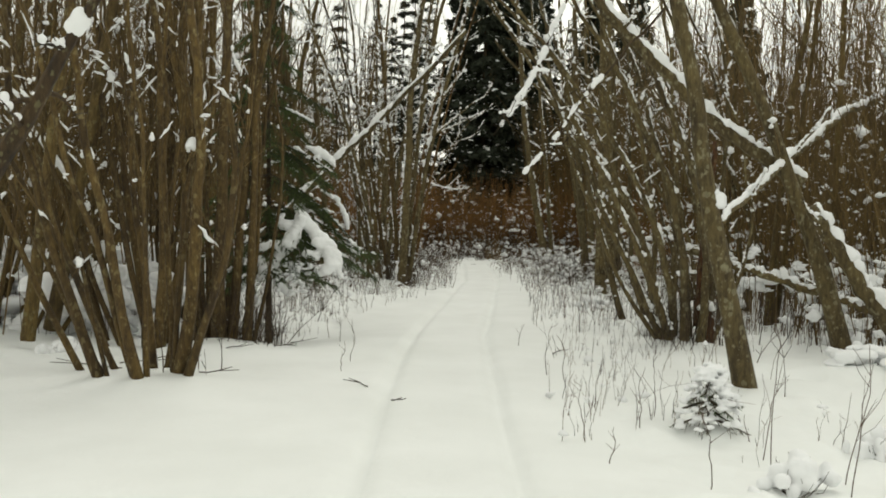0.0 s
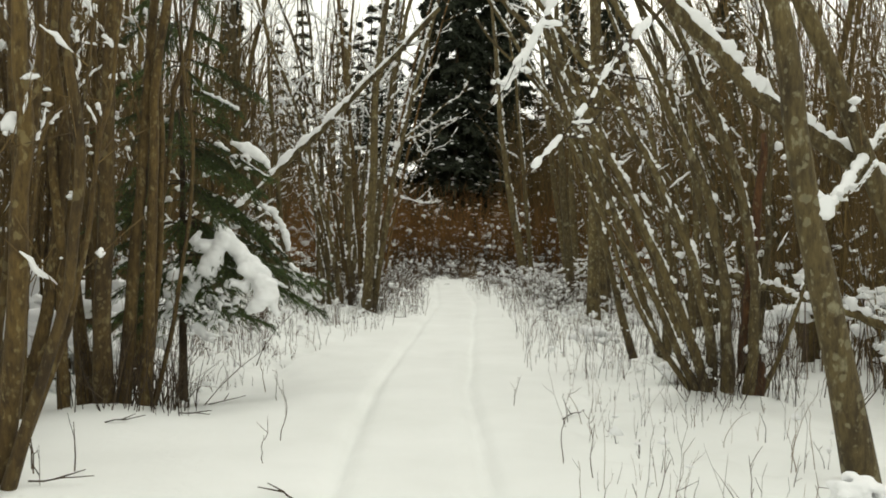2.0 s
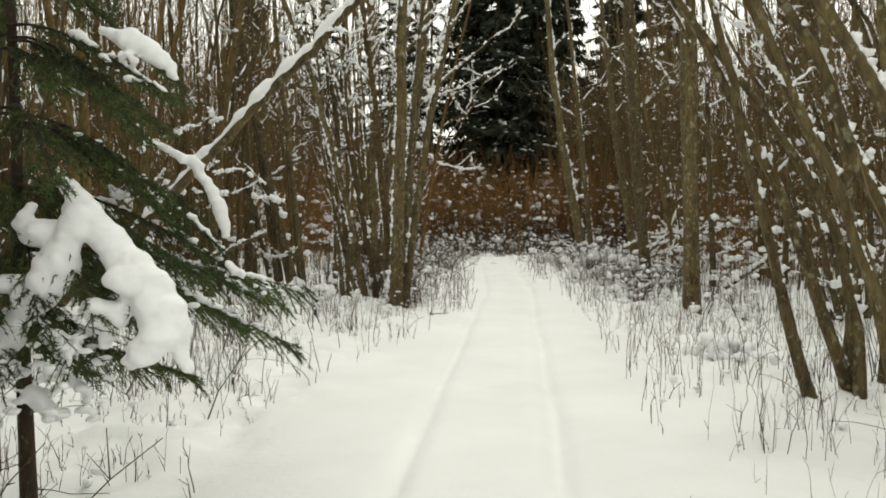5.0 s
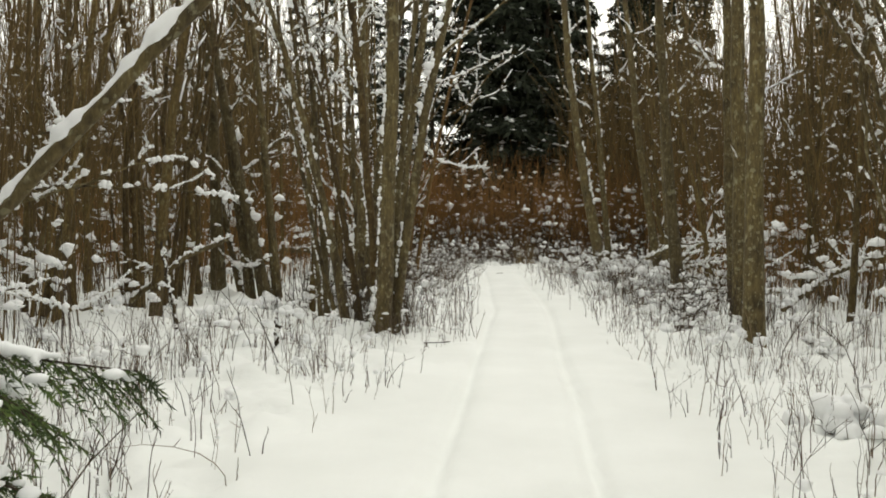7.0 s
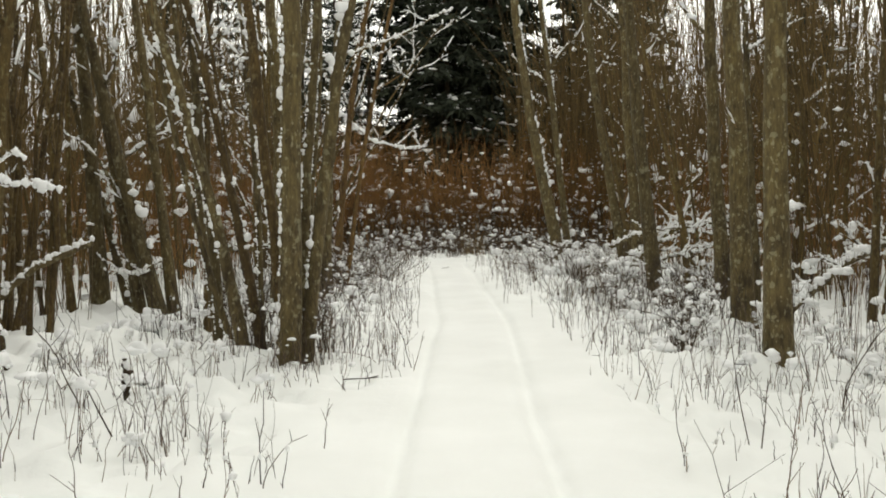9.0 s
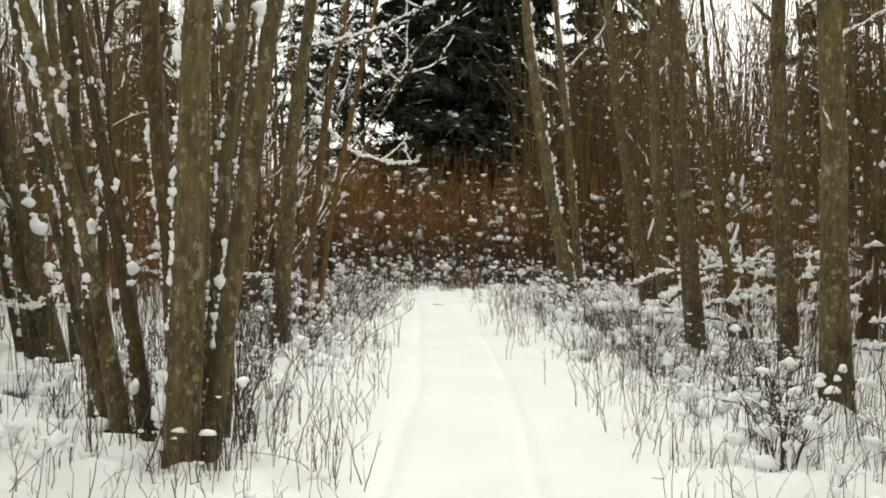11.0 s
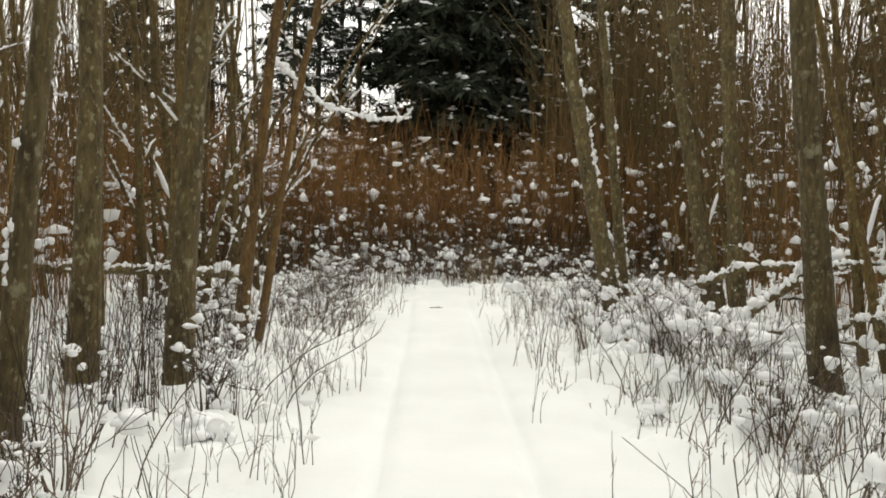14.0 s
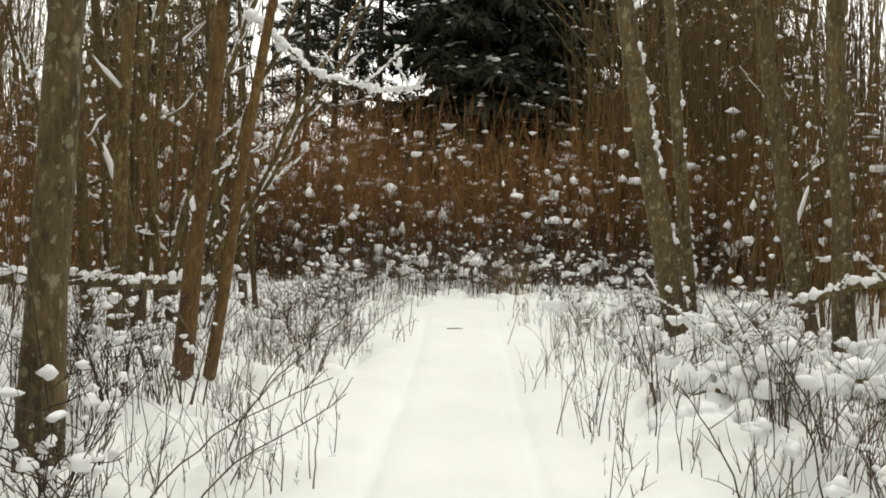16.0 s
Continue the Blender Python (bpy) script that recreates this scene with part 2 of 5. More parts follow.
FEET = [(2.81, 8.4), (4.75, 10.75), (-1.03, 22.85), (-0.95, 23.15), (3.82, 22.15), (4.6, 25.15), (5.3, 27.9), (4.6, 29.3), (5.65, 34.6), (4.1, 35.8), (-1.2, 29.3), (-1.95, 29.05), (-1.66, 26.9), (-1.2, 32.1), (3.25, 12.1),
        (-2.88, 7.8), (-2.46, 7.6), (-2.28, 8.18), (-2.57, 10.65), (-2.3, 11.0), (-2.25, 12.1)]
MOUNDS = [(-2.6, 12.7, 1.5, -0.25), (-2.45, 10.3, 0.6, 0.1), (-2.4, 7.9, 0.8, 0.08), (3.3, 12.1, 0.9, 0.1), (-1.2, 23.1, 0.7, 0.08), (2.05, 5.15, 0.5, 0.05), (4.2, 9.2, 0.9, 0.16), (3.3, 30.9, 0.8, 0.22), (2.9, 29.9, 0.4, 0.1), (4.0, 32.3, 0.7, 0.2), (-0.5, 27.5, 0.4, 0.12), (-1.9, 31.0, 0.8, 0.15)]


def height(x, y):
    x, y = np.asarray(x, float), np.asarray(y, float)
    z = np.interp(y, [0, 8, 16, 24, 30, 60, 400], [0.04, 0.04, -0.02, -0.08, -0.12, -0.12, 0.5])
    off = x - middle(y)
    rough = np.clip(np.maximum(off - right_edge(y) + 0.15, left_edge(y) + 0.15 - off) / 0.6 + 0.5 * rolling(x, y, 0.9), 0, 1)
    wild = rough * np.interp(y, [8, 12, 16, 22], [0.45, 0.45, 0.75, 1.2])
    z = z + wild * (-0.055 + 0.06 * rolling(x, y, 1.3) + 0.1 * np.clip(rolling(x, y, 0.5), -0.2, 1) + 0.09 * np.clip(rolling(x + 3, y, 0.27), -0.3, 1) + 0.04 * rolling(x, y + 7, 0.16) - 0.16 * np.clip(rolling(x + 11, y, 0.2) - 0.35, 0, 0.6))
    z = z + 0.02 * rolling(x, y, 2.4) + 0.007 * rolling(x, y, 0.33)
    for s in (-1, 1):
        d = off - s * 0.47 - 0.03 * rolling(y, y * 0 + s, 2.0)
        z = z - np.interp(y, [4, 12, 20, 40], [0.062, 0.062, 0.055, 0.04]) * np.exp(-(d / 0.066) ** 2)
    z = z - 0.022 * np.exp(-((off + 0.1) / 0.3) ** 2) * (0.5 + 0.5 * rolling(x, y, 0.3))
    for mx, my in FEET:
        z = z + 0.035 * np.exp(-((x - mx) ** 2 + (y - my) ** 2) / 0.07)
    for mx, my, mr, mh in MOUNDS:
        z = z + mh * np.exp(-((x - mx) ** 2 + (y - my) ** 2) / mr ** 2)
    return z


def spaced(inner, outer, step, growth=1.22):
    a = list(np.arange(inner[0], inner[1] + 1e-6, step))
    s = step
    while a[-1] < outer[1]:
        s *= growth
        a.append(a[-1] + s)
    s = step
    while a[0] > outer[0]:
        s *= growth
        a.insert(0, a[0] - s)
    return np.array(a)


def woven(inner, fine, ranges):
    """Grid lines that lie closer together over the path."""
    mid = np.arange(fine[0], fine[1], fine[2])
    return np.concatenate([np.arange(inner[0], fine[0] - 0.01, inner[2]), mid, np.arange(mid[-1] + inner[2], inner[1], inner[2])]) if ranges else mid


inner_x = woven((-4.4, 5.8, 0.075), (-0.9, 2.3, 0.05), True)
outer_x = spaced((6.0, 6.1), (-450, 450), 0.12)
gx = np.concatenate([-(outer_x[outer_x > 6.05])[::-1] + 1.5, inner_x, outer_x[outer_x > 6.05]])
gx, gy = np.sort(gx), spaced((3.2, 41), (-450, 500), 0.085)
GX, GY = np.meshgrid(gx, gy)
GZ = height(GX, GY)
ground_geo = Geo()
idx = np.arange(GX.size).reshape(GX.shape)
ground_geo.add(np.stack([GX, GY, GZ], -1), np.stack([idx[:-1, :-1], idx[:-1, 1:], idx[1:, 1:], idx[1:, :-1]], -1).reshape(-1, 4))
ground = new("ground", ground_geo.mesh("ground", SNOW))
tagged(ground, "soft snow cover with two faint wheel tracks along a forest path", "snow ground", kind="structure")


# ---- trees ----
def line(base, lx, ly, cx, cy, top, k=14, wobble=0.02, r=rng):
    """A stem's centre line: lean l and bend c, to a height."""
    z = np.linspace(0, 1, k) ** 0.9 * top
    w = np.cumsum(r.normal(0, wobble, (k, 2)), axis=0) * (z / top)[:, None] ** 0.5
    return np.stack([base[0] + lx * z + cx * z * z + w[:, 0], base[1] + ly * z + cy * z * z + w[:, 1], base[2] + z], -1)


def taper(r0, k, tip=0.3, flare=1.25):
    s = np.linspace(0, 1, k)
    return r0 * (1 - (1 - tip) * s) * (1 + (flare - 1) * np.exp(-s * 16))


def upper_side(P):
    T = np.gradient(P, axis=0)
    T /= np.linalg.norm(T, axis=1, keepdims=True) + 1e-9
    U = np.array([0, 0, 1.0]) - T * T[:, 2:3]
    lean = np.linalg.norm(U, axis=1, keepdims=True)
    return U / (lean + 1e-6), lean[:, 0]


def resample(P, R, k):
    s = np.linspace(0, 1, len(P))
    u = np.linspace(0, 1, k)
    return np.stack([np.interp(u, s, P[:, i]) for i in range(3)], -1), np.interp(u, s, R)


def snow_along(geo, P, R, depth=1.0, gap=0.35, step=0.036, n=6):
    """Snow that lies in broken ridges along the upper side of a limb."""
    length = np.linalg.norm(np.diff(P, axis=0), axis=1).sum()
    k = int(np.clip(length / step, 6, 160))
    P, R = resample(P, R, k)
    U, lean = upper_side(P)
    here = 0.5 + 0.5 * (0.55 * rolling(np.arange(k) * length / k, rng.uniform(0, 99) + np.zeros(k), 0.3) + 0.62 * rolling(np.arange(k) * length / k, rng.uniform(0, 99) + np.zeros(k), 0.085))
    w = np.where(here > gap, 0.55 + 0.75 * (here - gap), 0.0) * np.clip((lean - 0.12) * 3, 0.0, 1)
    i = 0
    while i < k:
        if w[i] <= 0.12:
            i += 1
            continue
        j = i
        while j < k and w[j] > 0.12:
            j += 1
        if gap > 0.0 and n > 4 and j - i >= 2:
            m = max(2, int((j - i) * length / k / (0.55 * R[i:j].mean() * depth + 0.006)))
            u = np.linspace(i, j - 1, m)
            at = np.stack([np.interp(u, np.arange(k), P[:, a]) for a in range(3)], -1)
            up = np.stack([np.interp(u, np.arange(k), U[:, a]) for a in range(3)], -1)
            size = (np.interp(u, np.arange(k), R) * 0.6 + 0.006) * depth * np.clip(rng.lognormal(-0.1, 0.42, m), 0.35, 1.7)
            at += up * (np.interp(u, np.arange(k), R) * 0.72 + size * 0.2)[:, None] + rng.normal(0, 0.3, (m, 3)) * size[:, None]
            geo.lumps(at, size[:, None] * rng.uniform(0.75, 1.3, (m, 3)), 1 if size.mean() > 0.03 else 0, 0.24)
        elif j - i >= 3:
            q = slice(i, j)
            size = (R[q] * 0.75 + 0.008) * (0.7 + 0.6 * w[q]) * depth
            size *= np.sin(np.linspace(0.12, 0.94, j - i) * np.pi) ** 0.4 * np.convolve(np.pad(rng.uniform(0.15, 1.85, j - i), 1, "edge"), [0.25, 0.5, 0.25], "valid")
            geo.tubes(P[q] + U[q] * (R[q] * 0.75 + size * 0.25)[:, None] + rng.normal(0, 0.07, (j - i, 3)) * size[:, None], size, n)
        i = j


def blown_snow(geo, P, R, side, gap=0.45):
    """Snow that the wind has plastered in broken strips on one side of a trunk."""
    length = np.linalg.norm(np.diff(P, axis=0), axis=1).sum()
    k = int(length / 0.036)
    P, R = resample(P, R, k)
    side = np.array(side, float) / np.linalg.norm(side)
    w = 0.5 + 0.5 * (0.65 * rolling(np.arange(k) * 0.036, rng.uniform(0, 99) + np.zeros(k), 0.3) + 0.35 * rolling(np.arange(k) * 0.036, rng.uniform(0, 99) + np.zeros(k), 0.08)) - gap
    i = 0
    while i < k:
        j = i
        while j < k and w[j] > 0:
            j += 1
        if j - i >= 4:
            q = slice(i, j)
            size = (0.012 + R[q] * 0.26) * (0.6 + 1.3 * w[q]) * np.clip(rng.lognormal(0, 0.4, j - i), 0.4, 1.7)
            geo.lumps(P[q] + side * (R[q] * 0.88)[:, None] + rng.normal(0, 0.35, (j - i, 3)) * size[:, None], size[:, None] * rng.uniform(0.7, 1.3, (j - i, 3)), 0, 0.24)
        i = max(j, i + 1)


def side_branches(P, R, count, lo, hi, length, up, r, k=7, thin=0.45, droop=0.0, toward=None):
    """Centre lines of branches that leave a stem between two shares of its height."""
    out, rad = [], []
    for _ in range(count):
        s = r.uniform(lo, hi)
        i = min(int(s * (len(P) - 1)), len(P) - 2)
        f = s * (len(P) - 1) - i
        o, q = P[i] * (1 - f) + P[i + 1] * f, R[i] * (1 - f) + R[i + 1] * f
        a = r.uniform(0, 6.283) if toward is None else toward + r.normal(0, 0.6)
        u = r.normal(up, 0.22)
        L = length * r.uniform(0.5, 1.2) * (1.15 - 0.5 * s)
        d = np.array([math.cos(a) * math.cos(u), math.sin(a) * math.cos(u), math.sin(u)])
        t = np.linspace(0, 1, k)[:, None]
        wob = np.cumsum(r.normal(0, 0.045 * L, (k, 3)), axis=0) * t
        out.append(o + d * L * t + np.array([0, 0, 1.0]) * (0.16 * L * t ** 2 - droop * L * t ** 2) + wob)
        rad.append(np.linspace(min(q * thin, 0.035), 0.003, k))
    return out, rad


def twigs_of(lines, rads, per, length, r, k=4):
    P, R = [], []
    for L, q in zip(lines, rads):
        for _ in range(per):
            s = r.uniform(0.2, 1.0) * (len(L) - 1.001)
            i = int(s)
            o = L[i] + (L[i + 1] - L[i]) * (s - i)
            d = (L[-1] - L[0]) / (np.linalg.norm(L[-1] - L[0]) + 1e-9) + r.normal(0, 0.55, 3) + np.array([0, 0, 0.15])
            d /= np.linalg.norm(d)
            h = length * r.uniform(0.4, 1.2)
            t = np.linspace(0, 1, k)[:, None]
            P.append(o + d * h * t + r.normal(0, 0.03 * h, (k, 3)) * t)
            R.append(np.linspace(0.0045, 0.002, k))
    return P, R


def flecks(geo, lines, share, size, r, far=False):
    """Snow caught on twigs: short uneven ridges, and ragged clots at the forks."""
    P = np.concatenate([L[1:] for L in lines])
    P = P[r.random(len(P)) < (share if far else share * 0.3)]
    if len(P):
        s = size * np.clip(r.lognormal(0, 0.45, len(P)), 0.35, 2.0)
        S = np.stack([s * r.uniform(0.5, 1.1, len(s)), s * r.uniform(0.5, 1.1, len(s)), s * r.uniform(0.5, 1.2, len(s))], -1)
        geo.lumps(P + np.stack([0 * s, 0 * s, S[:, 2] * 0.5], -1), S, 3 if far else 1, 0.18 if far else 0.34)
        if not far:
            geo.lumps(P + r.normal(0, 0.7, P.shape) * s[:, None], S * r.uniform(0.4, 0.8, (len(s), 1)), 0, 0.3)
    if far:
        return
    ridges = []
    for L in lines:
        run = L[-1] - L[0]
        flat = np.linalg.norm(run[:2]) / (np.linalg.norm(run) + 1e-9)
        if len(L) > 1 and r.random() < share * (0.15 + 2.0 * flat * flat):
            u0 = r.uniform(0.0, 0.5)
            u = np.linspace(u0, min(1.0, u0 + r.uniform(0.25, 0.6)), 6)
            s = np.linspace(0, 1, len(L))
            ridges.append(np.stack([np.interp(u, s, L[:, i]) for i in range(3)], -1))
    if ridges:
        Q = np.array(ridges)
        w = size * r.uniform(0.25, 0.65, (len(Q), 1)) * np.array([0.35, 0.9, 1.1, 1.0, 0.85, 0.3]) * r.uniform(0.35, 1.6, (len(Q), 6))
        Q[..., 2] += w * 0.6
        Q += r.normal(0, 0.35, Q.shape) * w[..., None]
        geo.tubes(Q, w, 5)


def broadleaf(name, x, y, stems, label, category="tree", mat=None, limbs=4, limb_len=1.6, up=0.75, twig_per=7, low=0.25, snow=0.35, gap=0.45,
              depth=1.0, group="", seed=0, fleck=0.022, kind_stem="trunk", coarse=False, plaster=None, ridged=None, dark=()):
    """A bare tree or clump. stems: (dx, dy, radius, lean x, lean y, bend x, bend y, height)."""
    r = np.random.default_rng(seed + 11)
    z0 = float(height(x, y))
    t = thing(name, x, y, z0, label, category, group)
    white, thin = Geo(), Geo()
    all_lines = []
    for number, (dx, dy, rad, lx, ly, cx, cy, top) in enumerate(stems):
        dz = float(height(x + dx, y + dy)) - z0 - 0.08
        k = 18
        P = line((dx, dy, dz), lx, ly, cx, cy, top, k, (0.021 + 0.0016 * top) * (1.7 if kind_stem == "stem" else 1.0), r)
        R = taper(rad, k) * r.uniform(0.93, 1.07, k)
        kk = 12 if coarse else 30
        Ps, Rs = resample(P, R, kk)
        stem_geo = Geo().tubes(Ps, Rs * r.uniform(0.96, 1.04, kk), 6 if coarse else 10)
        part(kind_stem, stem_geo, HAZEL_BARK if number in dark else mat or ALDER_BARK, t)
        if not coarse:
            snow_along(white, P, R, depth * 0.72, gap + 0.19 if ridged is None else ridged)
        if plaster:
            blown_snow(white, P, R, plaster)
        n = max(1, int(limbs * min(1, rad / 0.06)))
        B, Q = side_branches(P, R, n, low, 0.98, limb_len, up, r)
        for b, q in zip(B, Q):
            part("limb", Geo().tubes(b[::2] if coarse else b, q[::2] if coarse else q, 4 if coarse else 6), mat or ALDER_BARK, t)
            snow_along(white, b, q, depth * 1.25, gap, 0.12 if coarse else 0.06, 4 if coarse else 5)
        W, V = twigs_of(B, Q, twig_per, 0.55, r, 4)
        W2, V2 = side_branches(P, R, int(3 + limbs * 1.2), max(low * 0.6, 0.1), 1.0, 0.5, up, r, k=4, thin=0.2)
        W2 = W2 + W
        V2 = [np.minimum(v, 0.007) for v in V2] + V
        thin.tubes(np.array(W2)[:, ::3] if coarse else np.array(W2), np.array(V2)[:, ::3] * 1.2 if coarse else np.array(V2), 3)
        all_lines += W2 + [b[2:] for b in B]
    flecks(white, all_lines, snow, fleck, r, coarse)
    part("twig_spray", thin, TWIG, t, kind="stuff")
    if white.v:
        part("snow", white, SNOW_CAP, t, "white snow caught on the branches", kind="stuff")
    return t


# ---- hero trees by the path ----
CLUMP = "clump of bare olive-brown hazel stems rising from snow beside the path"
broadleaf("hazel_clump", -2.5, 7.9, [
    (-0.33, -0.2, 0.04, -0.47, 0.0, 0.055, 0, 5.5), (-0.36, -0.16, 0.02, -0.36, 0.02, 0.0, 0, 4.5), (-0.3, -0.14, 0.022, -0.62, 0.03, 0.07, 0, 4.5), (-0.27, -0.18, 0.018, -0.2, 0.02, -0.03, 0, 4.5),
    (0.03, -0.3, 0.042, -0.27, 0.0, 0.034, 0, 6.5), (-0.02, -0.24, 0.03, -0.24, 0.0, -0.014, 0, 6.0), (0.07, -0.25, 0.022, -0.12, 0.03, 0.012, 0, 5.5), (0.05, -0.2, 0.017, 0.04, 0.04, -0.04, 0, 4.5),
    (0.23, 0.08, 0.056, 0.24, 0.0, -0.062, 0, 6.0), (0.32, 0.0, 0.034, 0.33, 0.0, -0.07, 0, 5.5), (0.2, 0.06, 0.024, 0.06, 0.0, -0.012, 0, 6.0), (0.28, 0.1, 0.02, 0.46, 0.05, -0.09, 0, 4.5), (0.18, 0.12, 0.026, -0.1, 0.04, 0.02, 0, 6.0),
    (-0.74, 0.5, 0.03, -0.6, 0.05, 0.056, 0, 5.5), (-0.1, 0.5, 0.03, -0.14, 0.03, 0.016, 0, 7.0), (-0.45, 0.55, 0.028, -0.47, 0.0, -0.01, 0, 5.0), (0.0, 0.55, 0.034, 0.2, 0.04, -0.05, 0, 6.0)],
    CLUMP, "shrub", HAZEL_BARK, 5, 0.8, 0.9, 8, 0.25, 0.34, 0.84, seed=1, kind_stem="stem", fleck=0.024)
broadleaf("hazel_clump", -2.45, 10.9, [
    (-0.1, -0.27, 0.072, -0.11, 0.0, 0.015, 0, 7.5), (0.0, -0.09, 0.054, 0.02, 0.0, -0.003, 0, 7.0), (0.17, -0.07, 0.05, 0.04, 0.0, 0.012, 0, 7.0), (-0.71, -0.64, 0.055, 0.07, 0.0, -0.02, 0, 7.0),
    (-0.58, 0.6, 0.043, -0.13, 0.0, 0.015, 0, 7.0), (-0.3, 0.1, 0.045, -0.12, 0.05, -0.01, 0, 7.0), (-0.4, -0.35, 0.045, -0.06, 0.0, -0.008, 0, 7.0), (0.1, 0.05, 0.03, 0.14, 0.0, -0.01, 0, 6.0),
    (-0.2, 0.0, 0.026, -0.16, 0.0, 0.0, 0, 6.0), (-0.4, 0.4, 0.035, -0.05, 0.1, 0.0, 0, 7.0), (0.05, 0.3, 0.03, 0.05, 0.1, 0.01, 0, 6.5), (0.22, 0.0, 0.022, 0.2, 0.0, -0.03, 0, 5.0)],
    "clump of bare brown hazel stems beside a young spruce", "shrub", HAZEL_BARK, 3, 0.8, 0.9, 6, 0.15, 0.3, 0.84, seed=2, kind_stem="stem", fleck=0.02)
broadleaf("hazel_clump", -3.3, 10.3, [
    (-0.56, 0.37, 0.039, -0.29, 0.0, 0.0, 0, 7.0), (0.1, -0.05, 0.038, -0.28, 0.0, 0.012, 0, 7.0), (0.04, 0.1, 0.048, -0.19, 0.0, 0.01, 0, 7.0), (0.12, 0.2, 0.058, 0.2, 0.0, -0.05, 0, 7.0),
    (-0.3, 0.2, 0.03, -0.42, 0.05, 0.03, 0, 6.0), (-0.1, 0.3, 0.032, -0.08, 0.05, 0.0, 0, 7.0), (-0.4, 0.0, 0.026, -0.5, 0.0, 0.04, 0, 5.0), (0.2, 0.0, 0.025, 0.1, 0.0, 0.0, 0, 6.5)],
    "loose clump of thin leaning hazel stems in deep snow", "shrub", HAZEL_BARK, 3, 0.8, 0.9, 6, 0.12, 0.42, 0.84, seed=7, kind_stem="stem", fleck=0.026)
broadleaf("leaning_alder", 2.81, 8.4, [(0, 0, 0.09, -0.225, 0.0, -0.003, 0, 8.0)], "slender bare alder trunk with lichen leaning over the path", mat=ALDER_BARK,
          limbs=4, low=0.5, seed=3)
broadleaf("leaning_alder", 4.75, 10.75, [(0, 0, 0.1, -0.26, 0.0, -0.03, 0, 8.0)], "bare alder trunk leaning steeply with snow on its forks", mat=ALDER_BARK,
          limbs=6, low=0.4, seed=4, snow=0.45, gap=0.62)
broadleaf("arching_alder_clump", 3.25, 12.1, [
    (-0.3, -0.05, 0.042, -0.6, 0.0, 0.04, 0, 4.6), (-0.24, -0.1, 0.05, -0.3, 0.03, -0.06, 0, 5.0), (-0.2, 0.0, 0.052, 0.06, -0.04, -0.135, 0, 4.6),
    (-0.08, -0.15, 0.058, 0.03, 0.05, -0.1, 0, 5.0), (0.05, 0.1, 0.044, -0.05, 0.1, -0.06, 0, 5.6), (0.1, -0.2, 0.055, 0.14, -0.03, -0.088, 0, 5.6),
    (-0.36, 0.0, 0.03, -0.72, 0.05, 0.1, 0, 4.2), (0.22, 0.0, 0.05, 0.3, 0.08, -0.12, 0, 5.2), (0.26, -0.1, 0.026, 0.5, 0.0, -0.14, 0, 4.0), (0.3, 0.2, 0.036, 0.16, 0.12, -0.02, 0, 6.0)],
    "bare alder stems arching over the path under ridges of snow", "tree", ALDER_BARK, 3, 0.8, 0.7, 6, 0.3, 0.3, 0.66, 1.0, seed=5, kind_stem="stem", fleck=0.024, ridged=0.5)
broadleaf("alder_clump", -1.15, 23.0, [
    (0.13, -0.12, 0.118, 0.035, 0.0, 0.004, 0, 12.0), (0.27, 0.1, 0.075, 0.12, 0.0, 0.008, 0, 11.0), (-0.38, 0.5, 0.07, -0.2, 0.0, -0.012, 0, 9.0), (-0.2, 0.4, 0.058, -0.1, 0.02, -0.02, 0, 9.5),
    (0.06, 0.3, 0.07, -0.06, 0.02, -0.004, 0, 10.0), (0.2, 0.35, 0.06, 0.05, 0.05, 0.004, 0, 10.0), (-0.5, 0.6, 0.038, -0.3, 0.0, 0.02, 0, 8.0), (-0.75, 0.9, 0.055, -0.06, 0.0, -0.006, 0, 9.0), (-0.3, 0.7, 0.03, -0.12, 0.0, 0.0, 0, 8.0),
    (-0.95, 1.7, 0.042, -0.1, 0.0, 0.0, 0, 9.0), (-1.2, 2.3, 0.05, 0.02, 0.0, 0.006, 0, 9.0), (-0.45, 2.0, 0.036, -0.05, 0.0, -0.004, 0, 9.0), (0.25, 0.9, 0.03, 0.03, 0.0, 0.0, 0, 9.0)],
    "tall alder trunks with lichen, snow along their leaning sides", "tree", ALDER_BARK, 7, 1.7, 0.7, 8, 0.3, 0.4, 0.4, seed=6, fleck=0.03, plaster=(-1, -0.5, 0), dark=(3, 4, 8, 10))
broadleaf("arching_alder_clump", 3.2, 15.2, [
    (-0.2, -0.2, 0.05, -0.33, 0.0, 0.008, 0, 6.0), (0.25, 0.1, 0.054, -0.34, 0.0, -0.03, 0, 5.5), (0.27, 0.0, 0.05, 0.03, 0.0, -0.14, 0, 4.6), (0.3, -0.7, 0.06, -0.2, 0.0, -0.05, 0, 6.0),
    (0.35, 0.5, 0.05, 0.08, 0.02, -0.06, 0, 6.5), (0.75, 0.6, 0.05, 0.05, 0.0, -0.03, 0, 7.0)],
    "bare alder stems leaning over the path with snow on top", "tree", ALDER_BARK, 3, 0.9, 0.7, 6, 0.3, 0.3, 0.62, 1.0, seed=8, kind_stem="stem", fleck=0.024, ridged=0.5)
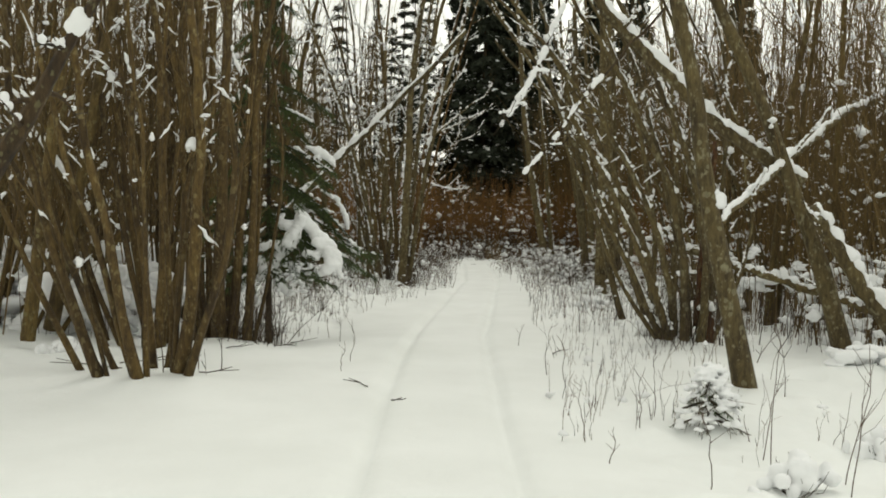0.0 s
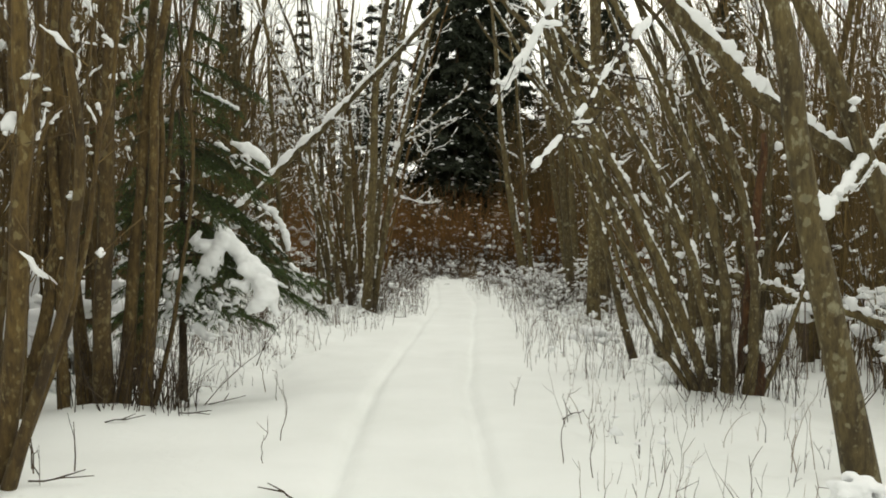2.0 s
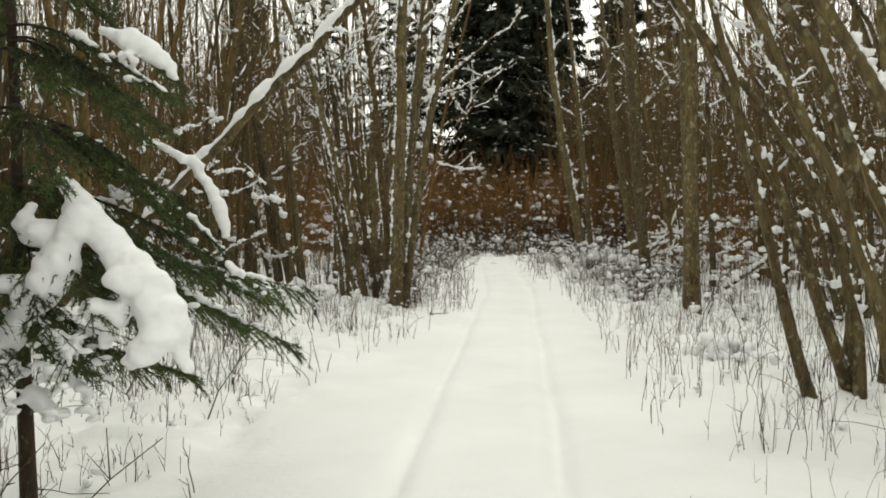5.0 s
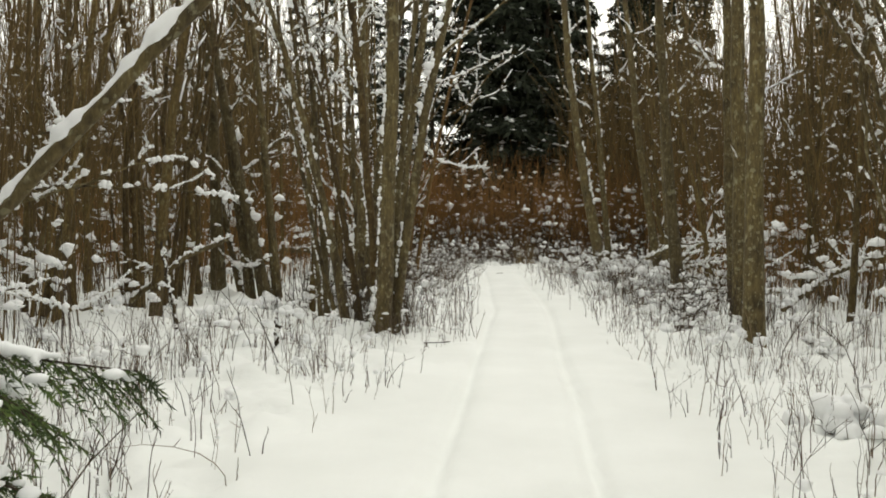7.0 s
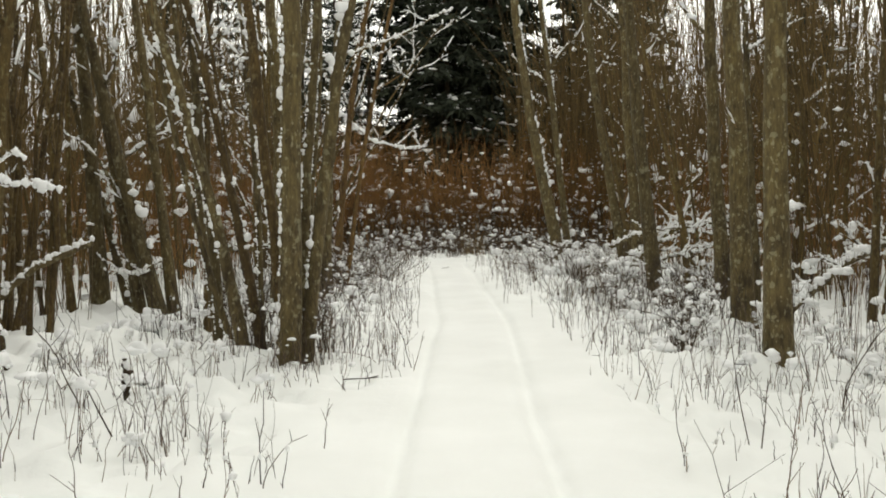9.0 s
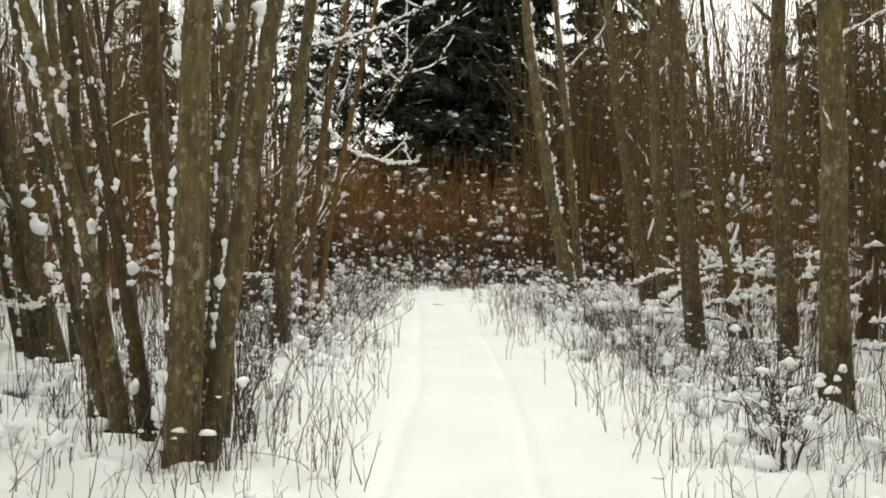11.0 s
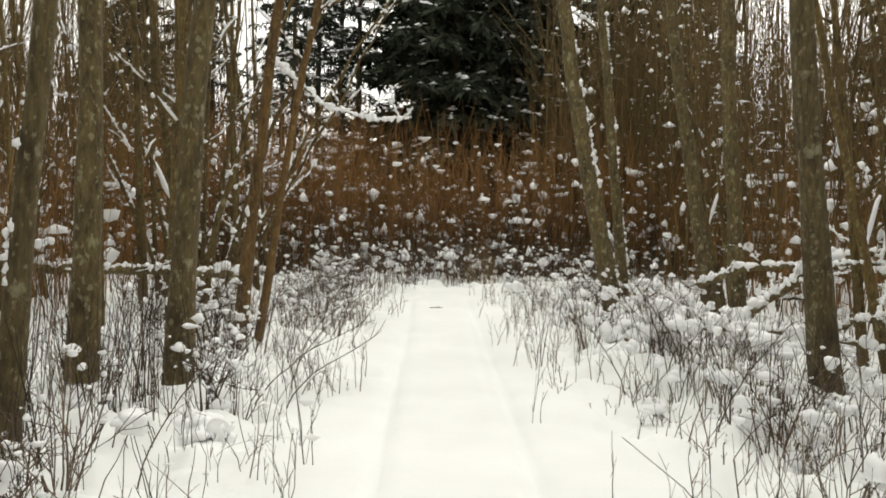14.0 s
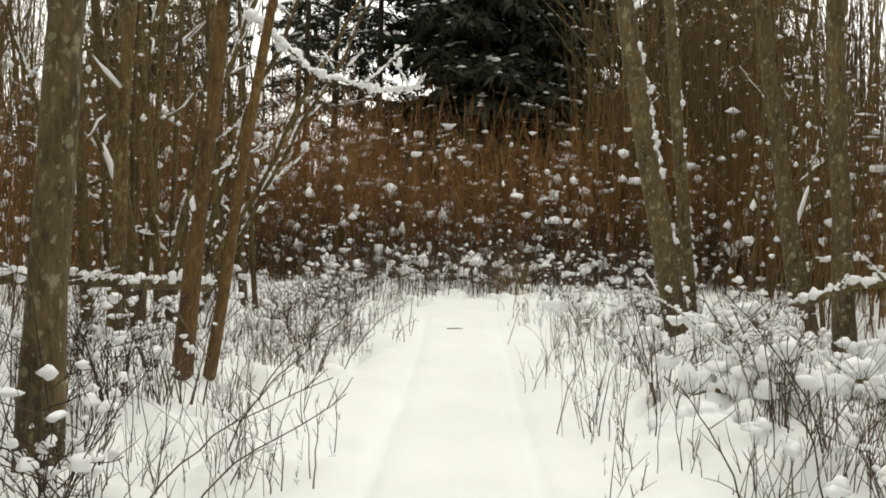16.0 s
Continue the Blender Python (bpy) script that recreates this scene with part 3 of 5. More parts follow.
broadleaf("alder_clump", -3.7, 27.6, [
    (0.15, 0.0, 0.11, -0.26, 0.0, 0.012, 0, 10.0), (-0.2, 0.2, 0.09, -0.15, 0.0, 0.0, 0, 10.0), (0.3, 0.3, 0.08, -0.1, 0.05, 0.0, 0, 10.0), (-0.9, 0.5, 0.12, -0.02, 0.0, -0.01, 0, 11.0),
    (-0.4, 0.4, 0.06, -0.3, 0.1, 0.0, 0, 8.0)],
    "clump of leaning bare alder trunks standing in snowy weeds", "tree", ALDER_BARK, 6, 1.6, 0.7, 8, 0.1, 0.4, 0.4, seed=9, fleck=0.028)
broadleaf("willow_clump", -2.5, 35.6, [
    (0.2, 0.0, 0.045, 0.35, 0.0, 0.0, 0, 7.0), (0.1, 0.2, 0.04, 0.5, 0.0, 0.01, 0, 6.0), (-0.1, 0.0, 0.05, 0.22, 0.05, 0.01, 0, 8.0), (-0.3, 0.2, 0.045, -0.25, 0.0, -0.02, 0, 7.0),
    (0.3, 0.3, 0.035, 0.6, -0.05, 0.0, 0, 5.0), (0.0, 0.4, 0.05, 0.1, 0.1, 0.0, 0, 8.0), (-0.4, 0.0, 0.04, -0.45, 0.0, 0.0, 0, 6.0)],
    "leaning bare willow stems crossing each other, lined with snow", "shrub", POLE_BARK, 6, 1.2, 0.5, 8, 0.12, 0.45, 0.3, 1.1, seed=10, kind_stem="stem", fleck=0.03)
TRUNK = "straight grey-brown alder trunk spotted with lichen in snow"
for x, y, rad, lx, cx, seed in ((3.82, 22.15, 0.122, -0.03, -0.003, 20), (4.6, 25.15, 0.132, -0.055, 0.002, 21), (5.3, 27.9, 0.108, -0.07, 0.002, 22), (4.6, 29.3, 0.122, -0.15, 0.006, 23),
                                (5.65, 34.6, 0.12, -0.075, 0.0, 24), (5.6, 35.6, 0.115, -0.2, 0.006, 25), (4.1, 35.8, 0.15, -0.23, 0.01, 26), (-1.2, 29.3, 0.112, 0.0, 0.013, 27),
                                (-1.95, 29.05, 0.112, 0.06, -0.012, 28), (-1.66, 26.9, 0.078, 0.1, 0.006, 29), (-1.2, 32.1, 0.075, 0.09, 0.01, 30), (-1.02, 32.3, 0.05, 0.14, 0.006, 31),
                                (5.6, 27.3, 0.06, -0.03, 0.0, 32), (4.35, 36.3, 0.09, -0.12, 0.0, 33)):
    broadleaf("alder_tree", x, y, [(0, 0, rad, lx, 0.0, cx, 0.0, 12.0)], TRUNK if abs(lx) < 0.1 else "leaning alder trunk spotted with lichen, snow on one side",
              mat=WILLOW_BARK if seed in (30, 31) else ALDER_BARK, limbs=6, limb_len=1.4, low=0.28, seed=seed, group="alders along the path", plaster={26: (1, -0.3, 0), 29: (-1, -0.6, 0), 30: (-0.8, -0.8, 0), 33: (1, -0.3, 0)}.get(seed))


# ---- more clumps behind, alike ----
hazels = [o for o in scene.objects if o.name.startswith("hazel_clump") and o.parent is None]
arches = [o for o in scene.objects if o.name.startswith("arching_alder_clump") and o.parent is None]
for v, x, y, a, s in ((hazels[1], -4.0, 13.4, 130, 1.0), (hazels[0], -5.6, 11.4, 200, 1.0), (hazels[0], -5.6, 15.6, 250, 0.9),
                      (hazels[0], -6.4, 20.0, 100, 1.0), (hazels[1], -5.2, 25.4, 220, 1.0),
                      (arches[1], 5.6, 17.6, 20, 1.0), (arches[0], 6.0, 21.4, 30, 1.0)):
    copy_thing(v, pose(x, y, float(height(x, y)), 0, 0, a) @ Matrix.Diagonal((s, s, s, 1)))


# ---- filler forest ----
def pole(seed, stems, label, limbs, snow):
    r = np.random.default_rng(seed)
    spec = []
    for i in range(stems):
        a = r.uniform(0, 6.28)
        q = 0.0 if stems == 1 else r.uniform(0.1, 0.5)
        spec.append((q * math.cos(a), q * math.sin(a), r.uniform(0.028, 0.075) if stems > 1 else r.uniform(0.05, 0.1), r.normal(0, 0.07), r.normal(0, 0.05), r.normal(0, 0.006), 0.0, r.uniform(8, 12)))
    return broadleaf("bare_tree", -9 - 2 * (seed % 7), 62 + 2.5 * (seed % 5), spec, label, mat=POLE_BARK, limbs=limbs, limb_len=1.3, twig_per=6, low=0.08, snow=snow,
                     seed=seed, group="bare forest trees", fleck=0.034, coarse=True)


variants = [pole(50, 1, "slim bare forest tree with snow on its twigs", 8, 0.24), pole(51, 1, "slim bare forest tree with snow on its twigs", 7, 0.24),
            pole(52, 1, "slim bare forest tree with snow on its twigs", 9, 0.24), pole(53, 3, "three bare forest stems with snowy twigs", 5, 0.22),
            pole(54, 3, "three bare forest stems with snowy twigs", 5, 0.22), pole(55, 5, "bushy clump of thin bare stems with snowy twigs", 4, 0.22),
            pole(56, 2, "pair of bare forest stems with snowy twigs", 6, 0.24)]
fr = np.random.default_rng(77)


def clear_of_path(x, y):
    off = x - float(middle(y))
    if y > 40:
        return not (-6.0 < x < 7.0)
    left = np.interp(y, [0, 6, 12, 16, 24, 40], [-5.5, -4.2, -4.6, -5.0, -4.4, -3.4])
    right = np.interp(y, [0, 8, 14, 24, 40], [5.5, 5.5, 4.6, 4.2, 4.6])
    return off < left or off > right


placed = []
tries = 0
while len(placed) < 235 and tries < 9000:
    tries += 1
    y = fr.uniform(3, 62)
    x = fr.uniform(-22, 24)
    if abs(x - 1) > 4 + 0.52 * y + 4 or not clear_of_path(x, y) or any((x - a) ** 2 + (y - b) ** 2 < 1.0 for a, b in placed):
        continue
    placed.append((x, y))
    s = fr.uniform(0.75, 1.15)
    v = variants[int(fr.integers(len(variants)))]
    copy_thing(v, pose(x, y, float(height(x, y)), 0, 0, fr.uniform(0, 360)) @ Matrix.Diagonal((s, s, s, 1)))

for v, x, y, a, q in ((4, -3.0, 35.2, 300, 0.95), (3, -2.2, 38.2, 10, 0.9)):
    copy_thing(variants[v], pose(x, y, float(height(x, y)), 0, 0, a) @ Matrix.Diagonal((q, q, q, 1)))


# ---- spruces ----
def spruce(name, x, y, tall, reach, label, mat, seed, lowest=0.6, step=0.28, needle=0.09, twig_n=12, per=10, width=0.012, snow=0.5, trunk=0.12, far=True):
    r = np.random.default_rng(seed)
    t = thing(name, x, y, float(height(x, y)), label, "spruce")
    P = line((0, 0, -0.1), 0, 0, 0, 0, tall, 12, 0.01, r)
    part("trunk", Geo().tubes(P, taper(trunk, 12, 0.08), 8), DARK_BARK, t)
    wood, green, white = Geo(), Geo(), Geo()
    z = lowest
    BP, BR, TW = [], [], []
    while z < tall - 0.15:
        share = 1 - (z / tall) ** 1.15
        for _ in range(r.integers(4, 7)):
            a, L = r.uniform(0, 6.283), reach * share * r.uniform(0.6, 1.1) + 0.12
            s = np.linspace(0, 1, 7)[:, None]
            d = np.array([math.cos(a), math.sin(a), 0])
            b = np.array([0, 0, z + r.uniform(-0.1, 0.1)]) + d * L * s + np.array([0, 0, 1.0]) * L * (0.12 * s - r.uniform(0.4, 0.62) * s ** 1.7 + 0.14 * s ** 4)
            BP.append(b)
            BR.append(np.linspace(0.008 + 0.01 * L, 0.003, 7))
            across = np.array([-d[1], d[0], 0])
            for q in np.linspace(0.18, 0.98, twig_n):
                i = min(int(q * 6), 5)
                o = b[i] + (b[i + 1] - b[i]) * (q * 6 - i)
                for side in (-1, 1):
                    l2 = L * (0.42 * (1 - q) + 0.1) * r.uniform(0.7, 1.2)
                    e = d * 0.62 + across * side * 0.7 + np.array([0, 0, -0.35 - r.uniform(0, 0.5)])
                    u = np.linspace(0, 1, 4)[:, None]
                    TW.append(o + e * l2 * u + np.array([0, 0, -0.12]) * l2 * u ** 2)
            if r.random() < snow:
                k = r.integers(4, 10) if far else r.integers(3, 8)
                q = r.uniform(0.35, 1.0, k)
                C = b[0] + (b[-1] - b[0]) * q[:, None]
                C[:, 2] = np.interp(q, np.linspace(0, 1, 7), b[:, 2]) + 0.02
                size = (0.04 + 0.03 * L) * r.uniform(0.5, 1.4, k)
                white.lumps(C, np.stack([size * 1.3, size * 1.3, size * 0.45], -1), 3 if far else 0)
        z += step * r.uniform(0.75, 1.25)
    wood.tubes(np.array(BP)[:, ::2] if far else np.array(BP), np.array(BR)[:, ::2] if far else np.array(BR), 3 if far else 4)
    TW = np.array(TW)
    if not far:
        wood.tubes(TW, np.tile(np.linspace(0.003, 0.0015, 4), (len(TW), 1)), 3)
    u = r.uniform(0.05, 1.0, (len(TW), per))
    i = np.minimum((u * 3).astype(int), 2)
    row = np.arange(len(TW))[:, None]
    O = TW[row, i] + (TW[row, i + 1] - TW[row, i]) * (u * 3 - i)[..., None]
    axis = TW[:, -1] - TW[:, 0]
    axis /= np.linalg.norm(axis, axis=1, keepdims=True)
    D = axis[:, None] * 0.75 + r.normal(0, 0.5, O.shape)
    D *= needle * r.uniform(0.6, 1.2, (*D.shape[:2], 1)) / np.linalg.norm(D, axis=2, keepdims=True)
    green.blades(O.reshape(-1, 3), D.reshape(-1, 3), width)
    part("bough_wood", wood, DARK_BARK, t, kind="stuff")
    part("foliage", green, mat, t, "dark green needles", smooth=False, kind="stuff")
    if white.v:
        part("snow", white, SNOW_CAP, t, "snow on the boughs", kind="stuff")
    return t


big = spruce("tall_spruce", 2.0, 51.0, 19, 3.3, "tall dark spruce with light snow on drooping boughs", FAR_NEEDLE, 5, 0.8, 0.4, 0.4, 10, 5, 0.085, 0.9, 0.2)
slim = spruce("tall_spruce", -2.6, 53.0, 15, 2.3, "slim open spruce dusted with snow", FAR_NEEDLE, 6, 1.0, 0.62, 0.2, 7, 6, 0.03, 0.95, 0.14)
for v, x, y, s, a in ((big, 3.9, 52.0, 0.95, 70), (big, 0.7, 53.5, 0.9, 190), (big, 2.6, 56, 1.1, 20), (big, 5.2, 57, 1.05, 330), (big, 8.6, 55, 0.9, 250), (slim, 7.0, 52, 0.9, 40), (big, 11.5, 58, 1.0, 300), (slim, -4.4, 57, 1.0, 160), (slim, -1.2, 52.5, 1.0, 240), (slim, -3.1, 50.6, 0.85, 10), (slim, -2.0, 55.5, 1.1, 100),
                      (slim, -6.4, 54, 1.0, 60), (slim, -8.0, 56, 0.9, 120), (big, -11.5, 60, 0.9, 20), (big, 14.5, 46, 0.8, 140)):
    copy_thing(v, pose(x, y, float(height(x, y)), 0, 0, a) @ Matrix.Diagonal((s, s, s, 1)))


# ---- the thicket that closes the path's end ----
def thicket(name, label, count, where, tall, rad, mat, seed, fleck_share, fleck_size, lean=0.12, forks=2, fleck_top=9.0, lump=3, patchy=0.0, category="thicket"):
    """A stand of thin shoots; where gives their feet; patchy thins them out in patches."""
    r = np.random.default_rng(seed)
    feet = np.array([where(r) for _ in range(count)])
    if patchy:
        feet[1::2] = feet[:-1:2][:len(feet[1::2])] + r.normal(0, 0.09, feet[1::2].shape)
        feet = feet[rolling(feet[:, 0], feet[:, 1], 0.7) + 0.6 * rolling(feet[:, 0], feet[:, 1], 0.25) > r.normal(patchy - 0.5, 0.2, count)]
        count = len(feet)
    z = height(feet[:, 0], feet[:, 1]) - 0.03
    H = tall[0] + (tall[1] - tall[0]) * r.beta(1.6, 2.2, count)
    if patchy:
        H *= 0.75 + 0.5 * rolling(feet[:, 0], feet[:, 1], 1.2) + r.normal(0, 0.2, count)
        H = np.maximum(H, 0.08)
    k = 7 if patchy else 4
    s = np.linspace(0, 1, k)
    L, C = r.normal(0, lean, (count, 2)), r.normal(0, lean * 0.7, (count, 2))
    if patchy:
        L *= r.lognormal(-0.55, 0.5, (count, 1))
        C *= r.lognormal(-0.15, 0.9, (count, 1))
    P = np.zeros((count, k, 3))
    for i in (0, 1):
        P[..., i] = feet[:, i:i + 1] + H[:, None] * (L[:, i:i + 1] * s + C[:, i:i + 1] * s * s + np.cumsum(r.normal(0, 0.04 if patchy else 0.014, (count, k)), axis=1) * s)
    P[..., 2] = z[:, None] + H[:, None] * (s - (0.35 * np.clip(np.linalg.norm(C, axis=1), 0, 1.2)[:, None] * s ** 3 if patchy else 0))
    shoots, white = Geo(), Geo()
    shoots.tubes(P, np.outer(rad[0] + (rad[1] - rad[0]) * r.beta(1.0, 2.2, count) * 1.5, np.linspace(1, 0.4, k)), 3)
    tips = [P[:, 1:].reshape(-1, 3)]
    for _ in range(forks):
        i = r.integers(1, k - 1, count)
        o = P[np.arange(count), i]
        d = r.normal(0, 0.38 if patchy else 0.35, (count, 3)) + np.array([0, 0, 0.75])
        h = H * r.uniform(0.1, 0.42 if patchy else 0.4, count)
        Q = o[:, None] + (d * h[:, None])[:, None] * np.linspace(0, 1, 2)[None, :, None]
        shoots.tubes(Q, np.outer(r.uniform(rad[0] * 0.6, rad[1] * 0.7, count), np.array([1, 0.5])), 3)
        tips.append(Q[:, 1])
    t = thing(name, 0, 0, 0, label, category, kind="stuff")
    part("shoot_mass", shoots, mat, t, kind="stuff")
    C = np.concatenate(tips)
    C = C[(r.random(len(C)) < fleck_share) & (C[:, 2] < fleck_top)]
    if len(C):
        q = fleck_size * np.clip(r.lognormal(0, 0.55, len(C)), 0.35, 2.4)
        white.lumps(C, np.stack([q * r.uniform(0.55, 1.6, len(q)), q * r.uniform(0.6, 1.3, len(q)), q * r.uniform(0.5, 1.2, len(q))], -1), lump, 0.38)
        part("snow", white, SNOW_CAP, t, "small clots of snow on the shoots", kind="stuff")
    return t


def box_where(x0, x1, y0, y1):
    return lambda r: (r.uniform(x0, x1), r.uniform(y0, y1))


def beside(y0, y1, near, far, side, squeeze=1.8):
    """Feet beside the path, crowding toward its edge."""
    def where(r):
        y = r.uniform(y0, y1)
        m = float(middle(min(y, 37.0)))
        q = near + (far - near) * r.beta(1.3 + 0.2 * squeeze, 2.4)
        return (m + float(right_edge(y)) + q, y) if side > 0 else (m + float(left_edge(y)) - q, y)
    return where


THICKET = "red-brown thicket of bare shoots flecked with snow"
BRUSH = "tall dense brush of bare brown shoots among the trees"
thicket("thicket", THICKET, 4300, box_where(-9, 13, 43.6, 49.5), (1.4, 4.9), (0.005, 0.011), RED_TWIG, 91, 0.075, 0.046, fleck_top=3.3, lump=0)
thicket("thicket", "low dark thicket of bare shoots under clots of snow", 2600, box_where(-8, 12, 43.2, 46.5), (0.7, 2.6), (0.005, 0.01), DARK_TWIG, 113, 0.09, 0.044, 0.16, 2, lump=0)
thicket("thicket", THICKET, 1800, box_where(-18, -3.8, 31, 44), (1.0, 4.0), (0.004, 0.01), RED_TWIG, 92, 0.1, 0.05, lump=0)
thicket("thicket", THICKET, 1800, box_where(6.5, 20, 29, 44), (1.0, 4.0), (0.004, 0.01), RED_TWIG, 93, 0.11, 0.05, lump=0)
thicket("thicket", "taller red-brown thicket behind the bend of the path", 420, box_where(-10, -0.5, 45, 49.5), (3.0, 5.6), (0.006, 0.012), RED_TWIG, 114, 0.03, 0.04, lump=0)
thicket("brush", BRUSH, 2000, box_where(-19, -4.8, 12, 46), (3, 12.5), (0.007, 0.016), TWIG, 94, 0.2, 0.036, 0.13, 4)
thicket("brush", BRUSH, 2000, box_where(6.4, 21, 12, 46), (3.5, 12.5), (0.008, 0.018), TWIG, 95, 0.42, 0.035, 0.13, 4)
thicket("brush", BRUSH, 100, box_where(-9, -4.4, 10.5, 15), (3.5, 8.5), (0.005, 0.011), TWIG, 104, 0.2, 0.026, 0.13, 7)
thicket("brush", BRUSH, 480, box_where(4.3, 9.5, 45.0, 53), (3.5, 10.5), (0.009, 0.02), TWIG, 112, 0.06, 0.045, 0.08, 3)
thicket("brush", BRUSH, 430, box_where(5.2, 10.5, 11, 18), (1.5, 8.5), (0.006, 0.013), TWIG, 105, 0.34, 0.028, 0.17, 3)
thicket("brush", BRUSH, 650, box_where(-34, -5.6, 48, 66), (5, 14), (0.012, 0.03), TWIG, 106, 0.05, 0.05, 0.08, 3)
thicket("brush", BRUSH, 350, box_where(6.2, 15, 47, 58), (5, 14), (0.01, 0.024), TWIG, 109, 0.06, 0.045, 0.1, 3)
thicket("brush", BRUSH, 850, box_where(8, 36, 50, 66), (4, 13), (0.012, 0.03), TWIG, 107, 0.05, 0.05, 0.08, 3)
WEEDS = "dry brown weed stalks standing in snow beside the path"
DENSE = "dense dry weed stalks bowed among clots of snow"
thicket("weeds", WEEDS, 520, beside(6, 14, -0.1, 2.6, 1, 1.1), (0.1, 0.75), (0.0016, 0.0042), STALK, 96, 0.03, 0.016, 0.13, 1, lump=0, patchy=0.45, category="weeds")
thicket("weeds", WEEDS, 1000, beside(13, 24, -0.3, 3.8, 1, 1.2), (0.15, 0.75), (0.0018, 0.0046), STALK, 97, 0.04, 0.015, 0.14, 2, lump=0, patchy=0.4, category="weeds")
thicket("weeds", DENSE, 1300, beside(23, 39.2, -0.35, 3.8, 1, 1.4), (0.18, 1.0), (0.0018, 0.0052), STALK, 98, 0.03, 0.016, 0.17, 3, lump=1, patchy=0.35, category="weeds")
thicket("weeds", WEEDS, 1700, beside(12.5, 23, -0.2, 4.6, -1, 1.1), (0.15, 0.75), (0.0018, 0.0046), STALK, 99, 0.04, 0.015, 0.14, 2, lump=0, patchy=0.4, category="weeds")
thicket("weeds", DENSE, 420, box_where(-1.35, 0.15, 29.3, 37.0), (0.3, 1.05), (0.0018, 0.0046), STALK, 116, 0.03, 0.016, 0.13, 2, lump=1, patchy=0.1, category="weeds")
thicket("weeds", DENSE, 1550, beside(22, 39.5, -0.35, 3.6, -1, 1.4), (0.18, 1.0), (0.0018, 0.0052), STALK, 100, 0.025, 0.015, 0.17, 3, lump=1, patchy=0.35, category="weeds")
for i, (x0, x1, y0) in enumerate(((-1.2, 0.9, 39.0), (0.7, 2.4, 40.3), (2.2, 6.5, 41.6))):
    thicket("weeds", "dry weed stalks closing the bend of the snowy path", 420, box_where(x0, x1, y0, 43.8), (0.25, 1.1), (0.003, 0.006), STALK, 110 + i, 0.06, 0.035, 0.13, 1, category="weeds")
thicket("weeds", "dry weed stalks closing the end of the snowy path", 300, box_where(-0.5, 6.0, 42.6, 44.0), (0.3, 1.2), (0.003, 0.006), STALK, 101, 0.06, 0.035, 0.15, 1, category="weeds")
thicket("dry_grass", "tuft of straw-coloured dry grass standing in the snow", 60, box_where(1.9, 2.6, 40.6, 41.4), (0.4, 1.2), (0.003, 0.006), STRAW, 102, 0.0, 0.03, 0.12, 0, category="grass")


def cushions(name, count, where, lo, hi, size, seed, label, level=1):
    """Rounded caps of snow perched on bent weed tops."""
    r = np.random.default_rng(seed)
    t = thing(name, 0, 0, 0, label, "snow", kind="stuff")
    C, S, A, B = [], [], [], []
    for _ in range(count):
        x, y = where(r)
        if any((x - fx) ** 2 + (y - fy) ** 2 < 0.5 for fx, fy in FEET):
            continue
        g0 = float(height(x, y))
        z = g0 + r.uniform(lo, hi)
        for _ in range(r.integers(3, 10)):
            s = size * np.clip(r.lognormal(-0.5, 0.65), 0.2, 1.4)
            o = np.array([x + r.normal(0, size * 0.8), y + r.normal(0, size * 0.7), max(z + r.normal(0, size * 0.4), g0)])
            C.append(o)
            S.append((s * r.uniform(0.8, 1.6), s * r.uniform(0.8, 1.3), s * r.uniform(0.6, 1.0)))
            if r.random() < 0.7:
                A.append((o[0] + r.normal(0, 0.08), o[1] + r.normal(0, 0.08), g0 - 0.05))
                B.append(o + np.array([0, 0, -0.2 * s]))
    A, B = np.array(A), np.array(B)
    P = A[:, None] + (B - A)[:, None] * np.linspace(0, 1, 4)[None, :, None]
    P[:, 1:3] += r.normal(0, 0.012, (len(A), 2, 3))
    part("stalk_mass", Geo().tubes(P, np.tile(np.linspace(0.004, 0.002, 4), (len(A), 1)), 3), STALK, t, kind="stuff")
    part("snow", Geo().lumps(np.array(C), np.array(S), level, 0.34), SNOW_CAP, t, kind="stuff")
    return t


CUSHION = "rounded cushions of snow perched on bent weeds"
cushions("snow_cushions", 120, beside(28, 40, 0.3, 3.6, 1), 0.05, 0.65, 0.042, 1, CUSHION)
cushions("snow_cushions", 85, beside(29, 40, 0.5, 3.4, -1), 0.05, 0.55, 0.03, 2, CUSHION)
cushions("snow_cushions", 100, beside(21, 28, 0.4, 3.6, 1), 0.0, 0.45, 0.04, 3, CUSHION)
cushions("snow_cushions", 90, beside(16, 29, 0.6, 3.8, -1), 0.0, 0.45, 0.036, 4, CUSHION)
cushions("snow_cushions", 110, box_where(4.8, 10.5, 24, 37), 0.2, 1.6, 0.048, 5, "snow caps on low boughs and undergrowth", 0)
cushions("snow_cushions", 110, box_where(-10, -3.6, 24, 39), 0.2, 1.6, 0.05, 6, "snow caps on low boughs and undergrowth", 0)
cushions("snow_cushions", 150, box_where(4.4, 9.5, 12, 24), 0.1, 1.6, 0.042, 7, "snow caps on low boughs and undergrowth", 0)
cushions("snow_cushions", 130, box_where(-9.5, -3.9, 14, 24), 0.1, 1.5, 0.045, 8, "snow caps on low boughs and undergrowth", 0)
cushions("snow_cushions", 70, box_where(-1.6, 5.5, 41.0, 43.6), 0.0, 0.6, 0.06, 11, "snow heaped on weeds at the bend of the path", 0)
cushions("snow_cushions", 260, box_where(-8.5, -3.6, 11.0, 17.0), 0.0, 0.85, 0.13, 9, "snow heaped on low bushes and undergrowth", 1)
